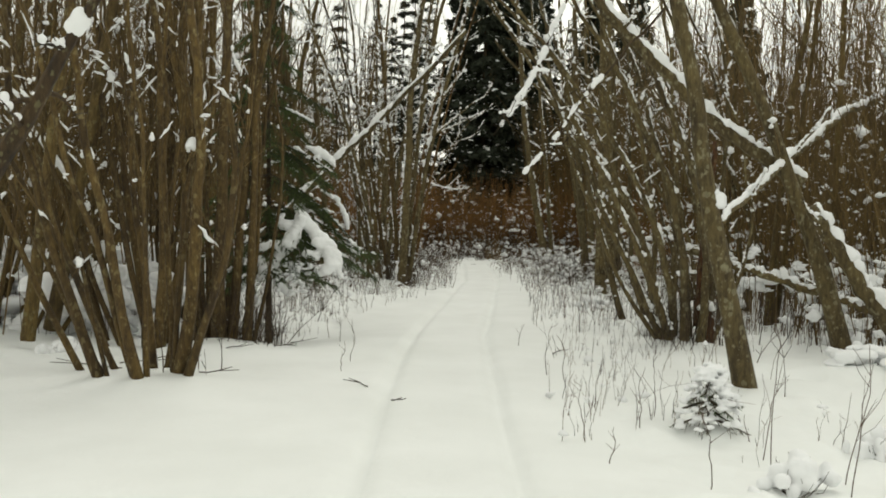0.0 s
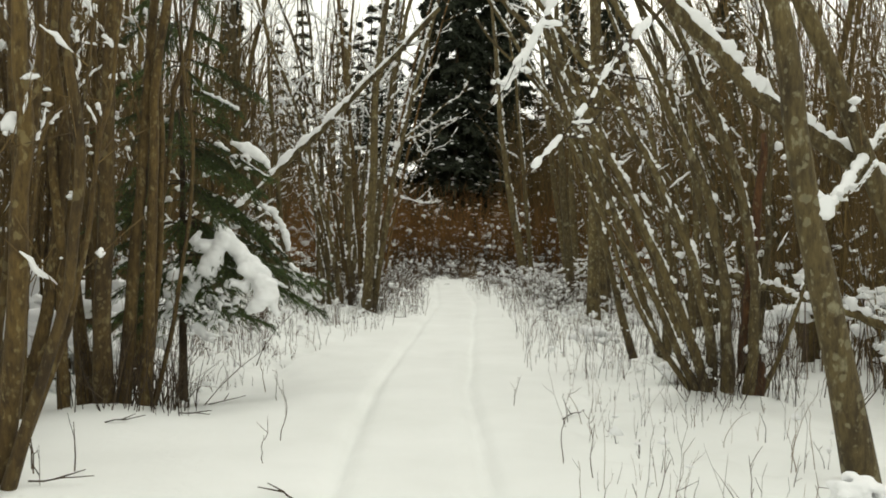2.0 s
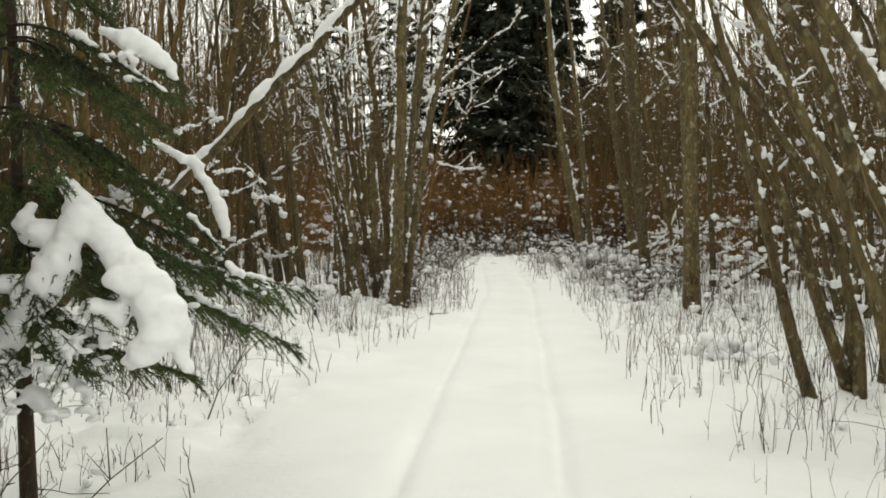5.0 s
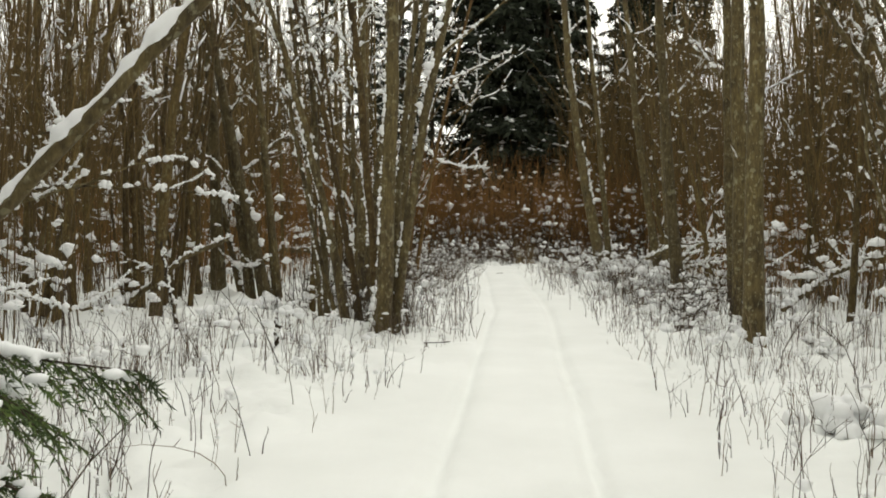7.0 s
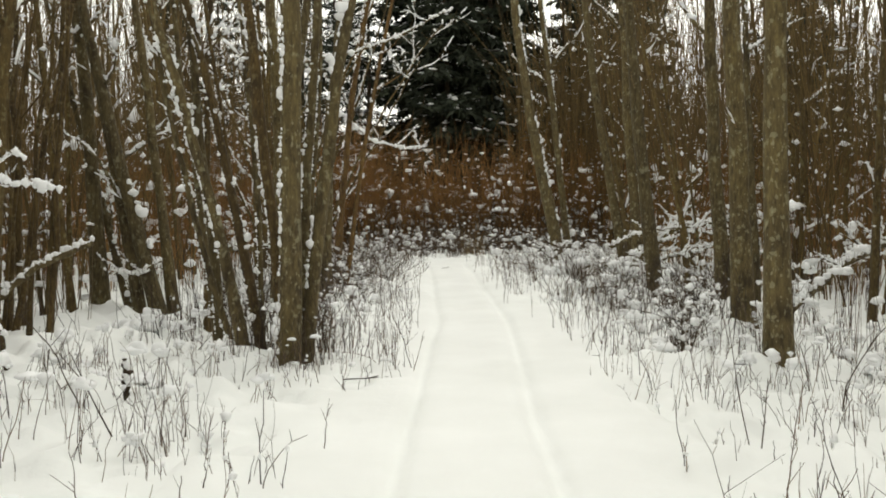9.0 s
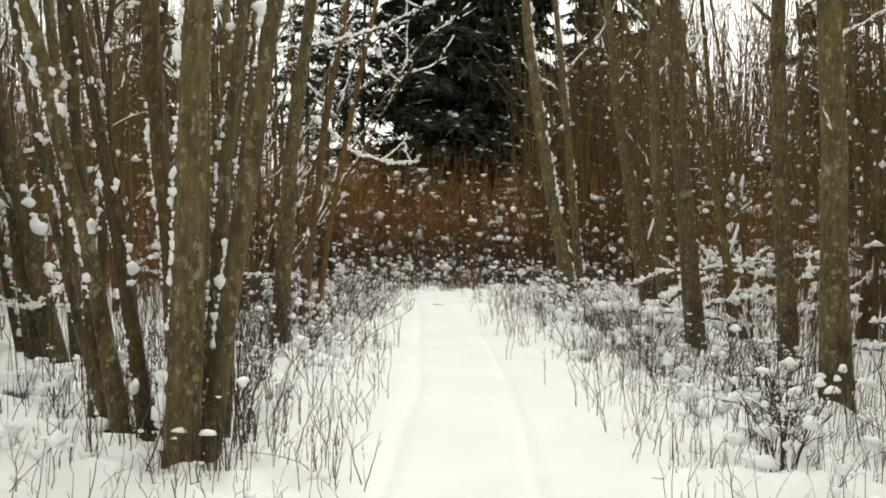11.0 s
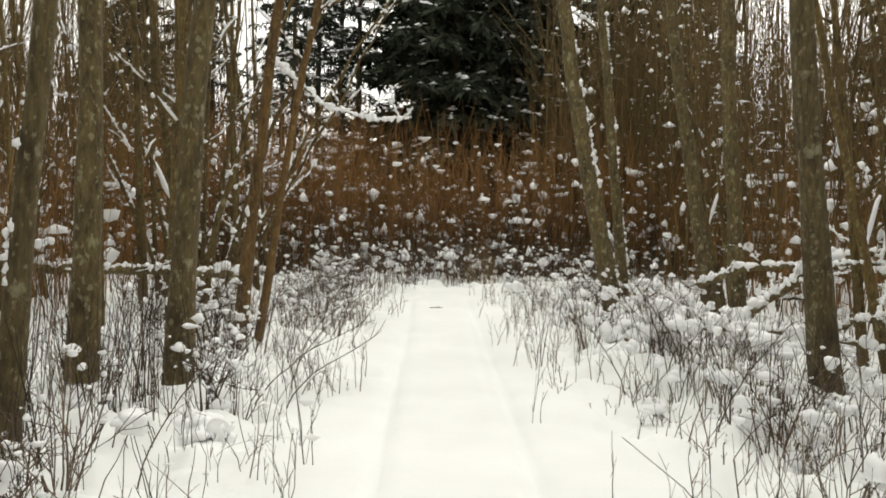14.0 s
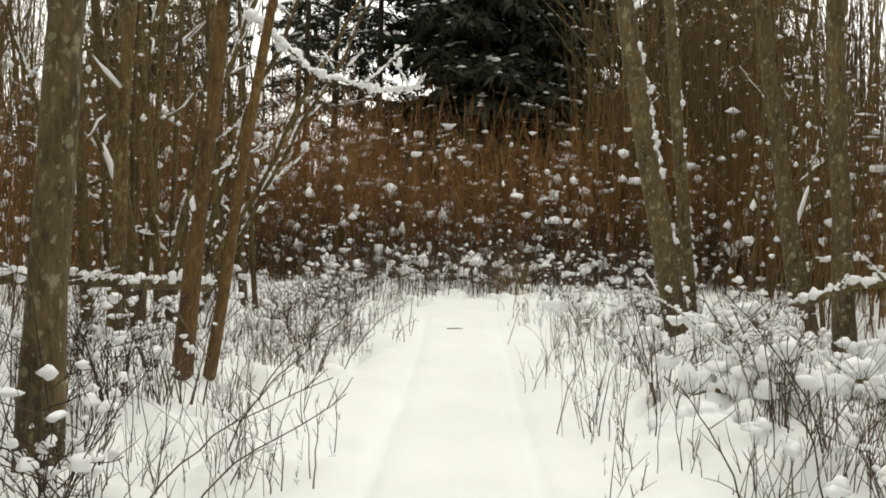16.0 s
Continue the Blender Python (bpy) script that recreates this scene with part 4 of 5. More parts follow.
cushions("snow_cushions", 170, box_where(4.7, 9.5, 11.2, 16), 0.0, 1.1, 0.065, 10, "snow heaped on low bushes and undergrowth", 1)


# ---- bare shrubs by the path ----
def shrub(x, y, stems, tall, seed, mat):
    """Thin stems that spread from one foot, bow outward and fork, with clots of snow in the forks."""
    r = np.random.default_rng(seed)
    t = thing("bare_shrub", x, y, float(height(x, y)), "low bare shrub of forking dark shoots with clots of snow", "shrub", "bare shrubs along the path")
    thin, white, forks = Geo(), Geo(), []
    for i in range(stems):
        a, H, bow = r.uniform(0, 6.283), tall * r.uniform(0.5, 1.1), r.uniform(0.03, 0.4)
        s = np.linspace(0, 1, 9)
        d = np.array([math.cos(a), math.sin(a)])
        out = H * (0.22 * s + bow * s ** 2)
        P = np.stack([d[0] * out, d[1] * out, H * (s - 0.3 * bow * s ** 3) - 0.05], -1)
        P[:, :2] += d * r.uniform(0.0, 0.12)
        P[1:] += np.cumsum(r.normal(0, 0.009 * H, (8, 3)), axis=0)
        R = np.linspace(r.uniform(0.004, 0.0085), 0.002, 9)
        part("stem", Geo().tubes(P, R, 5), mat, t)
        B, Q = side_branches(P, R, int(r.integers(2, 6)), 0.25, 0.95, H * 0.5, 0.65, r, k=6, thin=0.75)
        W, V = twigs_of(B, Q, 2, H * 0.22, r)
        thin.tubes(np.array(B), np.array(Q), 4)
        thin.tubes(np.array(W), np.array(V) * 0.7, 3)
        forks += [P[4:]] + B
    part("twig_spray", thin, mat, t, kind="stuff")
    C = np.concatenate([b[1:] for b in forks])
    C = C[r.random(len(C)) < 0.16]
    q = 0.02 * np.clip(r.lognormal(0, 0.5, len(C)), 0.4, 2.4)
    white.lumps(C + np.stack([0 * q, 0 * q, 0.5 * q], -1), np.stack([q * r.uniform(0.8, 1.5, len(q)), q * r.uniform(0.8, 1.4, len(q)), q * r.uniform(0.6, 1.0, len(q))], -1), 1, 0.3)
    part("snow", white, SNOW_CAP, t, "small clots of snow", kind="stuff")
    return t


shrubs = [shrub(-0.75, 28.3, 9, 1.0, 501, DARK_TWIG), shrub(3.2, 29.8, 8, 0.9, 502, STALK), shrub(-1.5, 30.2, 7, 1.2, 503, DARK_TWIG), shrub(3.5, 27.6, 10, 0.75, 504, STALK), shrub(-1.0, 26.1, 8, 0.85, 505, STALK)]
sr = np.random.default_rng(66)
for i in range(38):
    side = 1 if i % 2 else -1
    y = sr.uniform(22.5, 39.5)
    edge = float(right_edge(y)) if side > 0 else float(left_edge(y))
    x = float(middle(min(y, 37.0))) + edge + side * (0.25 + 2.8 * sr.beta(1.1, 1.8))
    s = sr.uniform(0.6, 1.1)
    copy_thing(shrubs[int(sr.integers(5))], pose(x, y, float(height(x, y)), 0, 0, sr.uniform(0, 360)) @ Matrix.Diagonal((s, s, s, 1)))

DEAD = "dark dead twigs slanting out of the snow among weeds"
for i, (x0, x1, y0, y1, n) in enumerate(((-5.0, -1.5, 13.0, 22.0, 26), (-4.5, -0.9, 22.0, 36.0, 45), (2.4, 5.5, 14.0, 24.0, 18), (2.6, 6.0, 24.0, 38.0, 45), (2.6, 5.0, 7.0, 13.0, 16), (-2.7, -1.9, 9.9, 11.6, 34), (2.7, 3.9, 11.2, 12.6, 30))):
    thicket("dead_twigs", DEAD, n, box_where(x0, x1, y0, y1), (0.2, 1.0), (0.003, 0.007), DARK_TWIG, 150 + i, 0.0, 0.022, 0.42, 3, lump=1, category="twigs")

SPROUT = "dark dead twigs and sprouts crowding the stem bases"
for i, (x0, x1, y0, y1, n, top) in enumerate(((2.75, 3.8, 11.5, 12.7, 90, 1.3), (-2.9, -1.8, 10.3, 11.4, 130, 0.9), (-2.95, -2.0, 7.8, 8.5, 9, 0.6), (-1.6, -0.6, 22.6, 23.8, 110, 1.1), (-3.0, -0.9, 24.5, 31.0, 330, 1.5),
                                              (3.1, 5.2, 23.0, 29.0, 220, 1.2), (3.2, 4.3, 15.2, 16.6, 60, 1.0))):
    thicket("sprouts", SPROUT, n, box_where(x0, x1, y0, y1), (0.2, top), (0.003, 0.007), DARK_TWIG, 130 + i, 0.0, 0.018, 0.13, 2, lump=1, category="sprouts")


# ---- leaning and fallen timber ----
def pole_line(points, k=24, wobble=0.012, seed=0):
    r = np.random.default_rng(seed)
    p = np.array(points, float)
    d = np.concatenate([[0], np.cumsum(np.linalg.norm(np.diff(p, axis=0), axis=1))])
    s = np.linspace(0, d[-1], k)
    out = np.stack([np.interp(s, d, p[:, i]) for i in range(3)], -1)
    out[1:-1] = 0.5 * out[1:-1] + 0.25 * (out[:-2] + out[2:])
    return out + r.normal(0, wobble, (k, 3))


def timber(name, points, r0, r1, label, category="log", mat=None, depth=1.0, gap=0.15, stubs=0, seed=0, twigs=0):
    """A fallen trunk or broken limb with a ridge of snow lying along it."""
    r = np.random.default_rng(seed)
    P = pole_line(points, seed=seed)
    o = P[0].copy()
    t = thing(name, *o, label, category)
    P = P - o
    R = np.linspace(r0, r1, len(P)) * r.uniform(0.93, 1.07, len(P))
    part("trunk", Geo().tubes(P, R, 9), mat or ALDER_BARK, t)
    white, thin = Geo(), Geo()
    snow_along(white, P, R, depth, gap, 0.036, 8)
    B, Q = side_branches(P, R, stubs, 0.1, 0.95, 0.7, 0.35, r)
    for b, q in zip(B, Q):
        part("limb", Geo().tubes(b, q, 5), mat or ALDER_BARK, t)
        snow_along(white, b, q, 1.5, 0.2)
    if twigs and B:
        W, V = twigs_of(B, Q, twigs, 0.35, r)
        thin.tubes(np.array(W), np.array(V), 3)
        flecks(white, W, 0.5, 0.022, r)
        part("twig_spray", thin, TWIG, t, kind="stuff")
    if white.v:
        part("snow", white, SNOW_CAP, t, "thick ridge of snow along the top", kind="stuff")
    return t


timber("broken_log", [(4.25, 11.0, 2.08), (3.11, 11.1, 2.85), (1.84, 11.1, 4.1), (1.2, 11.2, 4.9)], 0.085, 0.05, "broken trunk lodged in the alders under thick snow", stubs=2, seed=1, twigs=3, depth=0.8, gap=-0.1)
timber("crossing_branch", [(2.7, 8.95, 1.58), (3.88, 10.75, 2.26), (5.66, 13.28, 3.2), (7.0, 15.2, 3.7)], 0.035, 0.05, "thin branch slanting across the trunks, capped with snow", "branch", stubs=2, seed=2, gap=-0.1, depth=0.85)
timber("leaning_log", [(5.45, 10.35, -0.1), (4.98, 10.35, 0.55), (4.15, 10.45, 1.8)], 0.1, 0.075, "fallen trunk leaning on an alder with deep snow along it", seed=3, stubs=1, depth=0.8, gap=-0.15)
timber("fallen_log", [(3.3, 12.4, 1.22), (4.0, 12.2, 1.0), (5.05, 12.0, 0.7), (6.2, 11.8, 0.3), (6.8, 11.7, 0.0)], 0.045, 0.055, "low fallen trunk capped with snow behind the alders", seed=4, stubs=1)
timber("leaning_pole", [(-4.5, 16, -0.1), (-2.4, 16, 1.93), (-0.85, 16, 3.55), (0.3, 16, 4.8)], 0.055, 0.035, "dead pole leaning over the path, lined with snow", "pole", seed=5, stubs=2, depth=0.8, gap=-0.05)
timber("fallen_log", [(-4.6, 34.2, 0.5), (-3.0, 34.1, 0.5), (-1.5, 34.2, 0.46)], 0.07, 0.06, "horizontal fallen trunk under a band of snow", seed=6, stubs=3, twigs=3)
timber("fallen_log", [(-4.9, 24.0, 0.1), (-4.2, 24.4, 0.75), (-3.6, 24.8, 1.08)], 0.045, 0.035, "snow-covered fallen limb among weeds", seed=7, stubs=2, twigs=3)
timber("fallen_bough", [(4.9, 32.4, 0.15), (5.8, 32.0, 0.95), (7.2, 31.6, 1.1), (8.8, 31.4, 1.0)], 0.05, 0.03, "fallen bough loaded with snow among the weeds", "branch", seed=8, stubs=7, twigs=4, depth=1.15)
timber("fallen_bough", [(4.4, 34.8, 0.05), (5.4, 33.6, 0.75), (6.6, 33.0, 0.8), (7.9, 32.2, 0.5)], 0.045, 0.03, "fallen bough loaded with snow among the weeds", "branch", seed=9, stubs=7, twigs=4, depth=1.15)
timber("fallen_bough", [(5.3, 25.3, 0.05), (6.3, 25.9, 0.6), (7.5, 26.4, 0.95), (9.0, 26.6, 0.9)], 0.05, 0.03, "fallen bough loaded with snow among the trees", "branch", seed=10, stubs=8, twigs=4, depth=1.2)
timber("fallen_bough", [(3.0, 31.2, 0.0), (3.7, 30.6, 0.28), (4.6, 30.0, 0.3), (5.6, 29.4, 0.15)], 0.03, 0.02, "low snow-buried bough beside the path", "branch", seed=11, stubs=6, twigs=4, depth=2.0)
timber("snowy_bough", [(-5.2, 20.8, 1.5), (-4.2, 20.8, 1.8), (-3.72, 20.8, 2.02), (-3.2, 20.8, 2.1), (-2.75, 20.8, 1.9)], 0.022, 0.006, "dead bough with lumps of snow reaching toward the path", "branch", seed=12, stubs=3, twigs=3, depth=2.1, gap=0.5)
timber("snowy_bough", [(-5.4, 20.9, 1.7), (-4.2, 20.8, 1.76), (-3.4, 20.8, 1.74), (-2.5, 20.8, 1.66)], 0.02, 0.006, "dead bough with lumps of snow reaching toward the path", "branch", seed=13, stubs=2, twigs=3, depth=2.3, gap=0.52)
timber("snowy_bough", [(-4.6, 20.4, 2.3), (-3.9, 20.8, 2.7), (-3.4, 20.8, 2.84)], 0.016, 0.006, "dead bough with lumps of snow reaching toward the path", "branch", seed=16, stubs=2, twigs=3, depth=2.2, gap=0.45)
timber("dead_stake", [(-3.72, 22.6, -0.12), (-3.85, 22.6, 0.45), (-3.98, 22.65, 1.05)], 0.03, 0.016, "dark dead stem slanting out of the snow", "stem", mat=DARK_BARK, seed=17, stubs=1)
timber("dead_stake", [(-2.05, 20.8, -0.12), (-2.05, 20.8, 0.28)], 0.03, 0.022, "short dark broken stem standing in the snow", "stem", mat=DARK_BARK, seed=18)
timber("snowy_bough", [(-1.3, 34.9, 3.6), (-0.5, 34.95, 2.9), (0.3, 34.95, 2.72), (0.75, 34.95, 2.8)], 0.022, 0.008, "bough with snow reaching out across the path", "branch", seed=14, stubs=3, twigs=4, depth=2.0)
timber("snowy_bough", [(-2.0, 31.6, 4.2), (-0.8, 31.6, 4.4), (0.2, 31.6, 4.75), (1.2, 31.65, 5.3)], 0.03, 0.01, "bough with snow reaching out across the path", "branch", seed=15, stubs=3, twigs=4, depth=1.6)


br = np.random.default_rng(88)
for i, (x0, x1, y0, y1, n) in enumerate(((4.8, 8.5, 18.5, 35.0, 12), (-8.0, -3.6, 15.0, 33.0, 13), (5.6, 8.0, 12.0, 17.0, 7))):
    for k in range(n):
        x, y = br.uniform(x0, x1), br.uniform(y0, y1)
        z, half, a = br.uniform(0.3, 1.5), br.uniform(0.35, 0.9), br.normal(0, 0.5)
        d = np.array([math.cos(a) * half, math.sin(a) * half, br.normal(0, 0.18) * half])
        o = np.array([x, y, z + float(height(x, y))])
        timber("snowy_bough", [tuple(o - d), tuple(o - np.array([0, 0, 0.06])), tuple(o + d)], br.uniform(0.014, 0.03), 0.01, "low horizontal bough loaded with lumpy snow", "branch", seed=400 + 40 * i + k, stubs=3, twigs=3, depth=br.uniform(1.4, 2.2), gap=0.22)


def lumpy_snow(name, C, S, parent, label, voxel=0.016):
    """Snow that has slumped together into soft pillows."""
    ob = part(name, Geo().lumps(C, S, 1, 0.12), SNOW_CAP, parent, label)
    m = ob.modifiers.new("merge", "REMESH")
    m.mode, m.voxel_size, m.use_smooth_shade = "VOXEL", voxel, True
    s = ob.modifiers.new("settle", "SMOOTH")
    s.factor, s.iterations = 0.5, 3
    return ob


def hanging(name, points, r0, label, lumps, seed, size):
    """A drooping branch end with hanging lumps of snow."""
    r = np.random.default_rng(seed)
    P = pole_line(points, 14, 0.012, seed)
    o = P[0].copy()
    t = thing(name, *o, label, "branch")
    P = P - o
    R = np.linspace(r0, 0.005, len(P))
    part("branch", Geo().tubes(P, R, 6), DARK_BARK, t)
    B, Q = side_branches(P, R, 9, 0.35, 1.0, 0.35, -0.1, r, droop=0.3)
    W, V = twigs_of(B, Q, 3, 0.22, r)
    thin = Geo().tubes(np.array(B), np.array(Q), 4)
    thin.tubes(np.array(W), np.array(V), 3)
    part("twig_spray", thin, DARK_BARK, t, kind="stuff")
    C, S = [], []
    for b in [P[4:]] + B:
        for _ in range(lumps * (14 if len(b) > 8 else 2)):
            q = r.uniform(0.15, 1) * (len(b) - 1.01)
            i = int(q)
            C.append(b[i] + (b[i + 1] - b[i]) * (q - i) + np.array([0, 0, size * 0.35]))
            S.append(np.array([0.9, 0.9, 1.0]) * size * r.uniform(0.3, 0.9) * (1.0 if len(b) > 8 else 0.6))
    tagged(lumpy_snow("snow", np.array(C), np.array(S), t, "hanging lumps of snow", 0.012), kind="stuff")
    return t


hanging("hanging_branch", [(2.0, 8.9, 4.6), (1.5, 9.2, 4.2), (1.15, 9.3, 3.75), (0.85, 9.3, 3.0), (0.58, 9.25, 2.5)], 0.022, "drooping branch over the path loaded with snow lumps", 5, 21, 0.05)
hanging("hanging_branch", [(1.95, 8.4, 3.5), (1.5, 8.3, 3.0), (1.05, 8.2, 2.4), (0.75, 8.15, 2.0), (0.62, 8.1, 1.88)], 0.014, "thin drooping branch ending in a clump of snow", 3, 22, 0.036)
broadleaf("bare_tree", -3.2, 5.3, [(0, 0, 0.07, 0.02, 0, 0, 0, 7.0)], "slim bare tree at the edge of the path", mat=DARK_BARK, limbs=2, seed=40)
hanging("hanging_branch", [(-3.15, 5.25, 1.2), (-2.6, 5.1, 1.55), (-2.35, 5.0, 1.85), (-1.88, 5.0, 2.64), (-1.6, 5.0, 3.2)], 0.085, "dark near branch with lumps of snow", 1, 23, 0.075)


# ---- the young spruce by the path ----
def young_spruce(x, y):
    r = np.random.default_rng(31)
    t = thing("young_spruce", x, y, float(height(x, y)), "young green spruce weighed down by thick snow pillows", "spruce")
    P = line((0, 0, -0.1), -0.035, 0.01, 0, 0, 5.0, 14, 0.006, r)
    part("trunk", Geo().tubes(P, taper(0.045, 14, 0.12, 1.1), 9), DARK_BARK, t)
    inner, C, S = [], [], []

    def clothe(boughs_of, twigs_on, name, kind=""):
        """One bough, or the joined inner ones, with needles under it."""
        wood, green = Geo(), Geo()
        wood.tubes(np.array([q[0] for q in boughs_of]), np.array([q[1] for q in boughs_of]), 5)
        TW = np.array(twigs_on)
        wood.tubes(TW, np.tile(np.linspace(0.0022, 0.0012, 4), (len(TW), 1)), 3)
        per = 36
        u = r.uniform(0.02, 1.0, (len(TW), per))
        i = np.minimum((u * 3).astype(int), 2)
        row = np.arange(len(TW))[:, None]
        O = TW[row, i] + (TW[row, i + 1] - TW[row, i]) * (u * 3 - i)[..., None]
        axis = TW[:, -1] - TW[:, 0]
        axis /= np.linalg.norm(axis, axis=1, keepdims=True)
        D = axis[:, None] * 0.8 + r.normal(0, 0.5, O.shape)
        D *= 0.032 * r.uniform(0.7, 1.25, (*D.shape[:2], 1)) / np.linalg.norm(D, axis=2, keepdims=True)
        green.blades(O.reshape(-1, 3), D.reshape(-1, 3), 0.0034)
        ob = part(name, wood, DARK_BARK, t, kind=kind)
        part("foliage", green, NEEDLE, ob, "deep green needles", smooth=False, kind="stuff")

    def twigs_along(b, d, L):
        across = np.array([-d[1], d[0], 0])
        TW = []
        for q in np.linspace(0.16, 0.99, int(10 + 20 * L)):
            i = min(int(q * 7), 6)
            o = b[i] + (b[i + 1] - b[i]) * (q * 7 - i)
            for side in (-1, 1):
                l2 = (L * 0.16 * (1 - q) + 0.12) * r.uniform(0.6, 1.35)
                e = d * 0.75 + across * side * r.uniform(0.25, 0.9) + np.array([0, 0, -0.2 - r.uniform(0, 0.8)])
                u = np.linspace(0, 1, 4)[:, None]
                TW.append(o + e * l2 * u + np.array([0, 0, -0.15]) * l2 * u ** 2)
        return TW

    def ridge(path, rads, uneven=0.3):
        """Snow settled in one long rounded ridge."""
        path = np.array(path, float)
        s = np.concatenate([[0], np.cumsum(np.linalg.norm(np.diff(path, axis=0), axis=1))])
        n = int(s[-1] / 0.02) + 2
        u = np.linspace(0, s[-1], n)
        w = np.interp(u, np.linspace(0, s[-1], len(rads)), rads) * (1 + uneven * rolling(u, u * 0 + s[-1] * 7 + len(C), 0.15) + 0.3 * uneven * rolling(u, u * 0 + len(C) + 31, 0.07)) * (1 + r.normal(0, 0.06, n))
        for i in range(n):
            C.append(np.array([np.interp(u[i], s, path[:, a]) for a in range(3)]) + r.normal(0, 0.006 + 0.04 * w[i], 3))
            S.append((w[i] * 0.84, w[i] * 0.84, w[i] * 0.7))

    # whorls of plain boughs: side, height, length, droop
    boughs = []
    for w, z in enumerate(np.arange(0.95, 4.7, 0.4)):
        for q in range(4):
            a = 1.571 * q + 0.7 * w + r.normal(0, 0.25)
            short = 0.55 if 1.2 < z < 2.1 and 4.2 < a % 6.283 < 6.1 else 1.0
            L = float(np.interp(z, [0.9, 1.5, 2.5, 3.5, 4.7], [0.95, 1.05, 0.95, 0.75, 0.3])) * r.uniform(0.6, 1.05) * short
            boughs.append((a, z + r.uniform(-0.06, 0.06), L, r.uniform(0.6, 0.95), 0))
    boughs += [(0.36, 1.38, 1.45, 0.6, 1), (0.3, 1.78, 1.36, 0.72, 1), (0.5, 1.6, 1.3, 0.6, 1), (0.1, 1.5, 1.2, 0.65, 1), (0.55, 1.45, 1.62, 0.42, 1), (0.26, 2.16, 1.04, 0.92, 1), (0.12, 2.12, 0.95, 1.0, 0), (0.42, 2.1, 0.95, 0.95, 0),
               (-0.2, 2.62, 0.92, 0.68, 1), (-0.05, 2.56, 0.82, 0.85, 0), (-0.36, 2.54, 0.85, 0.85, 0), (-0.5, 1.85, 1.0, 1.0, 2), (-0.72, 1.8, 0.85, 1.0, 2), (-1.0, 1.7, 0.75, 1.05, 2), (-1.35, 1.5, 0.6, 0.9, 2),
               (-0.85, 1.3, 0.8, 0.7, 1), (-1.3, 1.15, 0.65, 0.6, 1), (-0.55, 1.15, 0.85, 0.5, 1), (-1.9, 1.3, 0.6, 0.7, 1), (-0.15, 3.1, 0.6, 0.6, 1), (3.0, 2.0, 0.7, 0.7, 1), (3.5, 1.6, 0.8, 0.85, 1), (2.9, 1.1, 0.6, 0.6, 1), (2.6, 2.8, 0.5, 0.6, 1)]
    for a, z, L, droop, heavy in boughs:
        d = np.array([math.cos(a), math.sin(a), 0])
        droop = min(droop, (z - 0.62) / L + 0.1)
        s = np.linspace(0, 1, 8)[:, None]
        b = np.array([-0.035 * z, 0, z]) + d * L * s + np.array([0, 0, 1.0]) * L * (0.16 * s - droop * s ** 1.7 + 0.1 * s ** 4)
        TW = twigs_along(b, d, L)
        own = (b, np.linspace(0.005 + 0.005 * L, 0.002, 8))
        if heavy:
            clothe([own], TW, "bough")
        else:
            inner.append((own, TW))
        if heavy == 1:
            for i0 in np.flatnonzero(r.random(6) < 0.5):
                w = r.uniform(0.018, 0.034)
                ridge(b[i0 + 1:i0 + 3] + np.array([0, 0, w * 0.6]), (w * 0.8, w, w * 0.7), 0.3)
            for _ in range(int(9 * L)):
                o = TW[int(r.integers(len(TW)))][int(r.integers(1, 3))]
                w = r.uniform(0.012, 0.03)
                C.append(o + np.array([0, 0, w * 0.5]))
                S.append((w * 1.3, w * 1.2, w * 0.7))
    # the great pillow: two ridges that part below a common top, with lumps between and under them
    ridge([(0.36, -0.35, 1.81), (0.43, -0.38, 1.7), (0.57, -0.4, 1.53), (0.7, -0.42, 1.4), (0.82, -0.45, 1.22), (0.92, -0.47, 1.05), (0.97, -0.5, 0.94)], (0.045, 0.085, 0.1, 0.11, 0.125, 0.115, 0.07), 0.42)
    ridge([(0.46, -0.45, 1.64), (0.4, -0.44, 1.5), (0.33, -0.43, 1.37), (0.2, -0.42, 1.2), (0.11, -0.41, 1.07), (0.05, -0.4, 0.93)], (0.09, 0.108, 0.1, 0.09, 0.08, 0.04), 0.42)
    ridge([(0.34, -0.4, 1.57), (0.23, -0.4, 1.55), (0.17, -0.4, 1.61), (0.22, -0.4, 1.68)], (0.07, 0.07, 0.05, 0.04), 0.5)
    ridge([(-0.02, -0.45, 1.26), (0.09, -0.45, 1.31), (0.16, -0.45, 1.33)], (0.07, 0.07, 0.056))
    ridge([(-0.06, -0.4, 1.12), (0.0, -0.42, 1.0), (-0.05, -0.42, 0.86)], (0.06, 0.08, 0.045))
    ridge([(0.53, -0.5, 1.21), (0.61, -0.5, 1.2), (0.67, -0.5, 1.14)], (0.06, 0.09, 0.055))
    ridge([(0.68, -0.5, 1.35), (0.75, -0.5, 1.3)], (0.08, 0.086))
    ridge([(0.89, -0.55, 1.09), (0.8, -0.55, 1.01), (0.74, -0.55, 0.96)], (0.105, 0.08, 0.045))
    ridge([(0.3, -0.45, 1.07), (0.41, -0.45, 1.01), (0.37, -0.45, 0.88), (0.46, -0.45, 0.82)], (0.034, 0.045, 0.05, 0.045), 0.6)
    ridge([(0.21, -0.4, 0.78), (0.29, -0.4, 0.69), (0.36, -0.4, 0.68)], (0.04, 0.04, 0.03), 0.6)
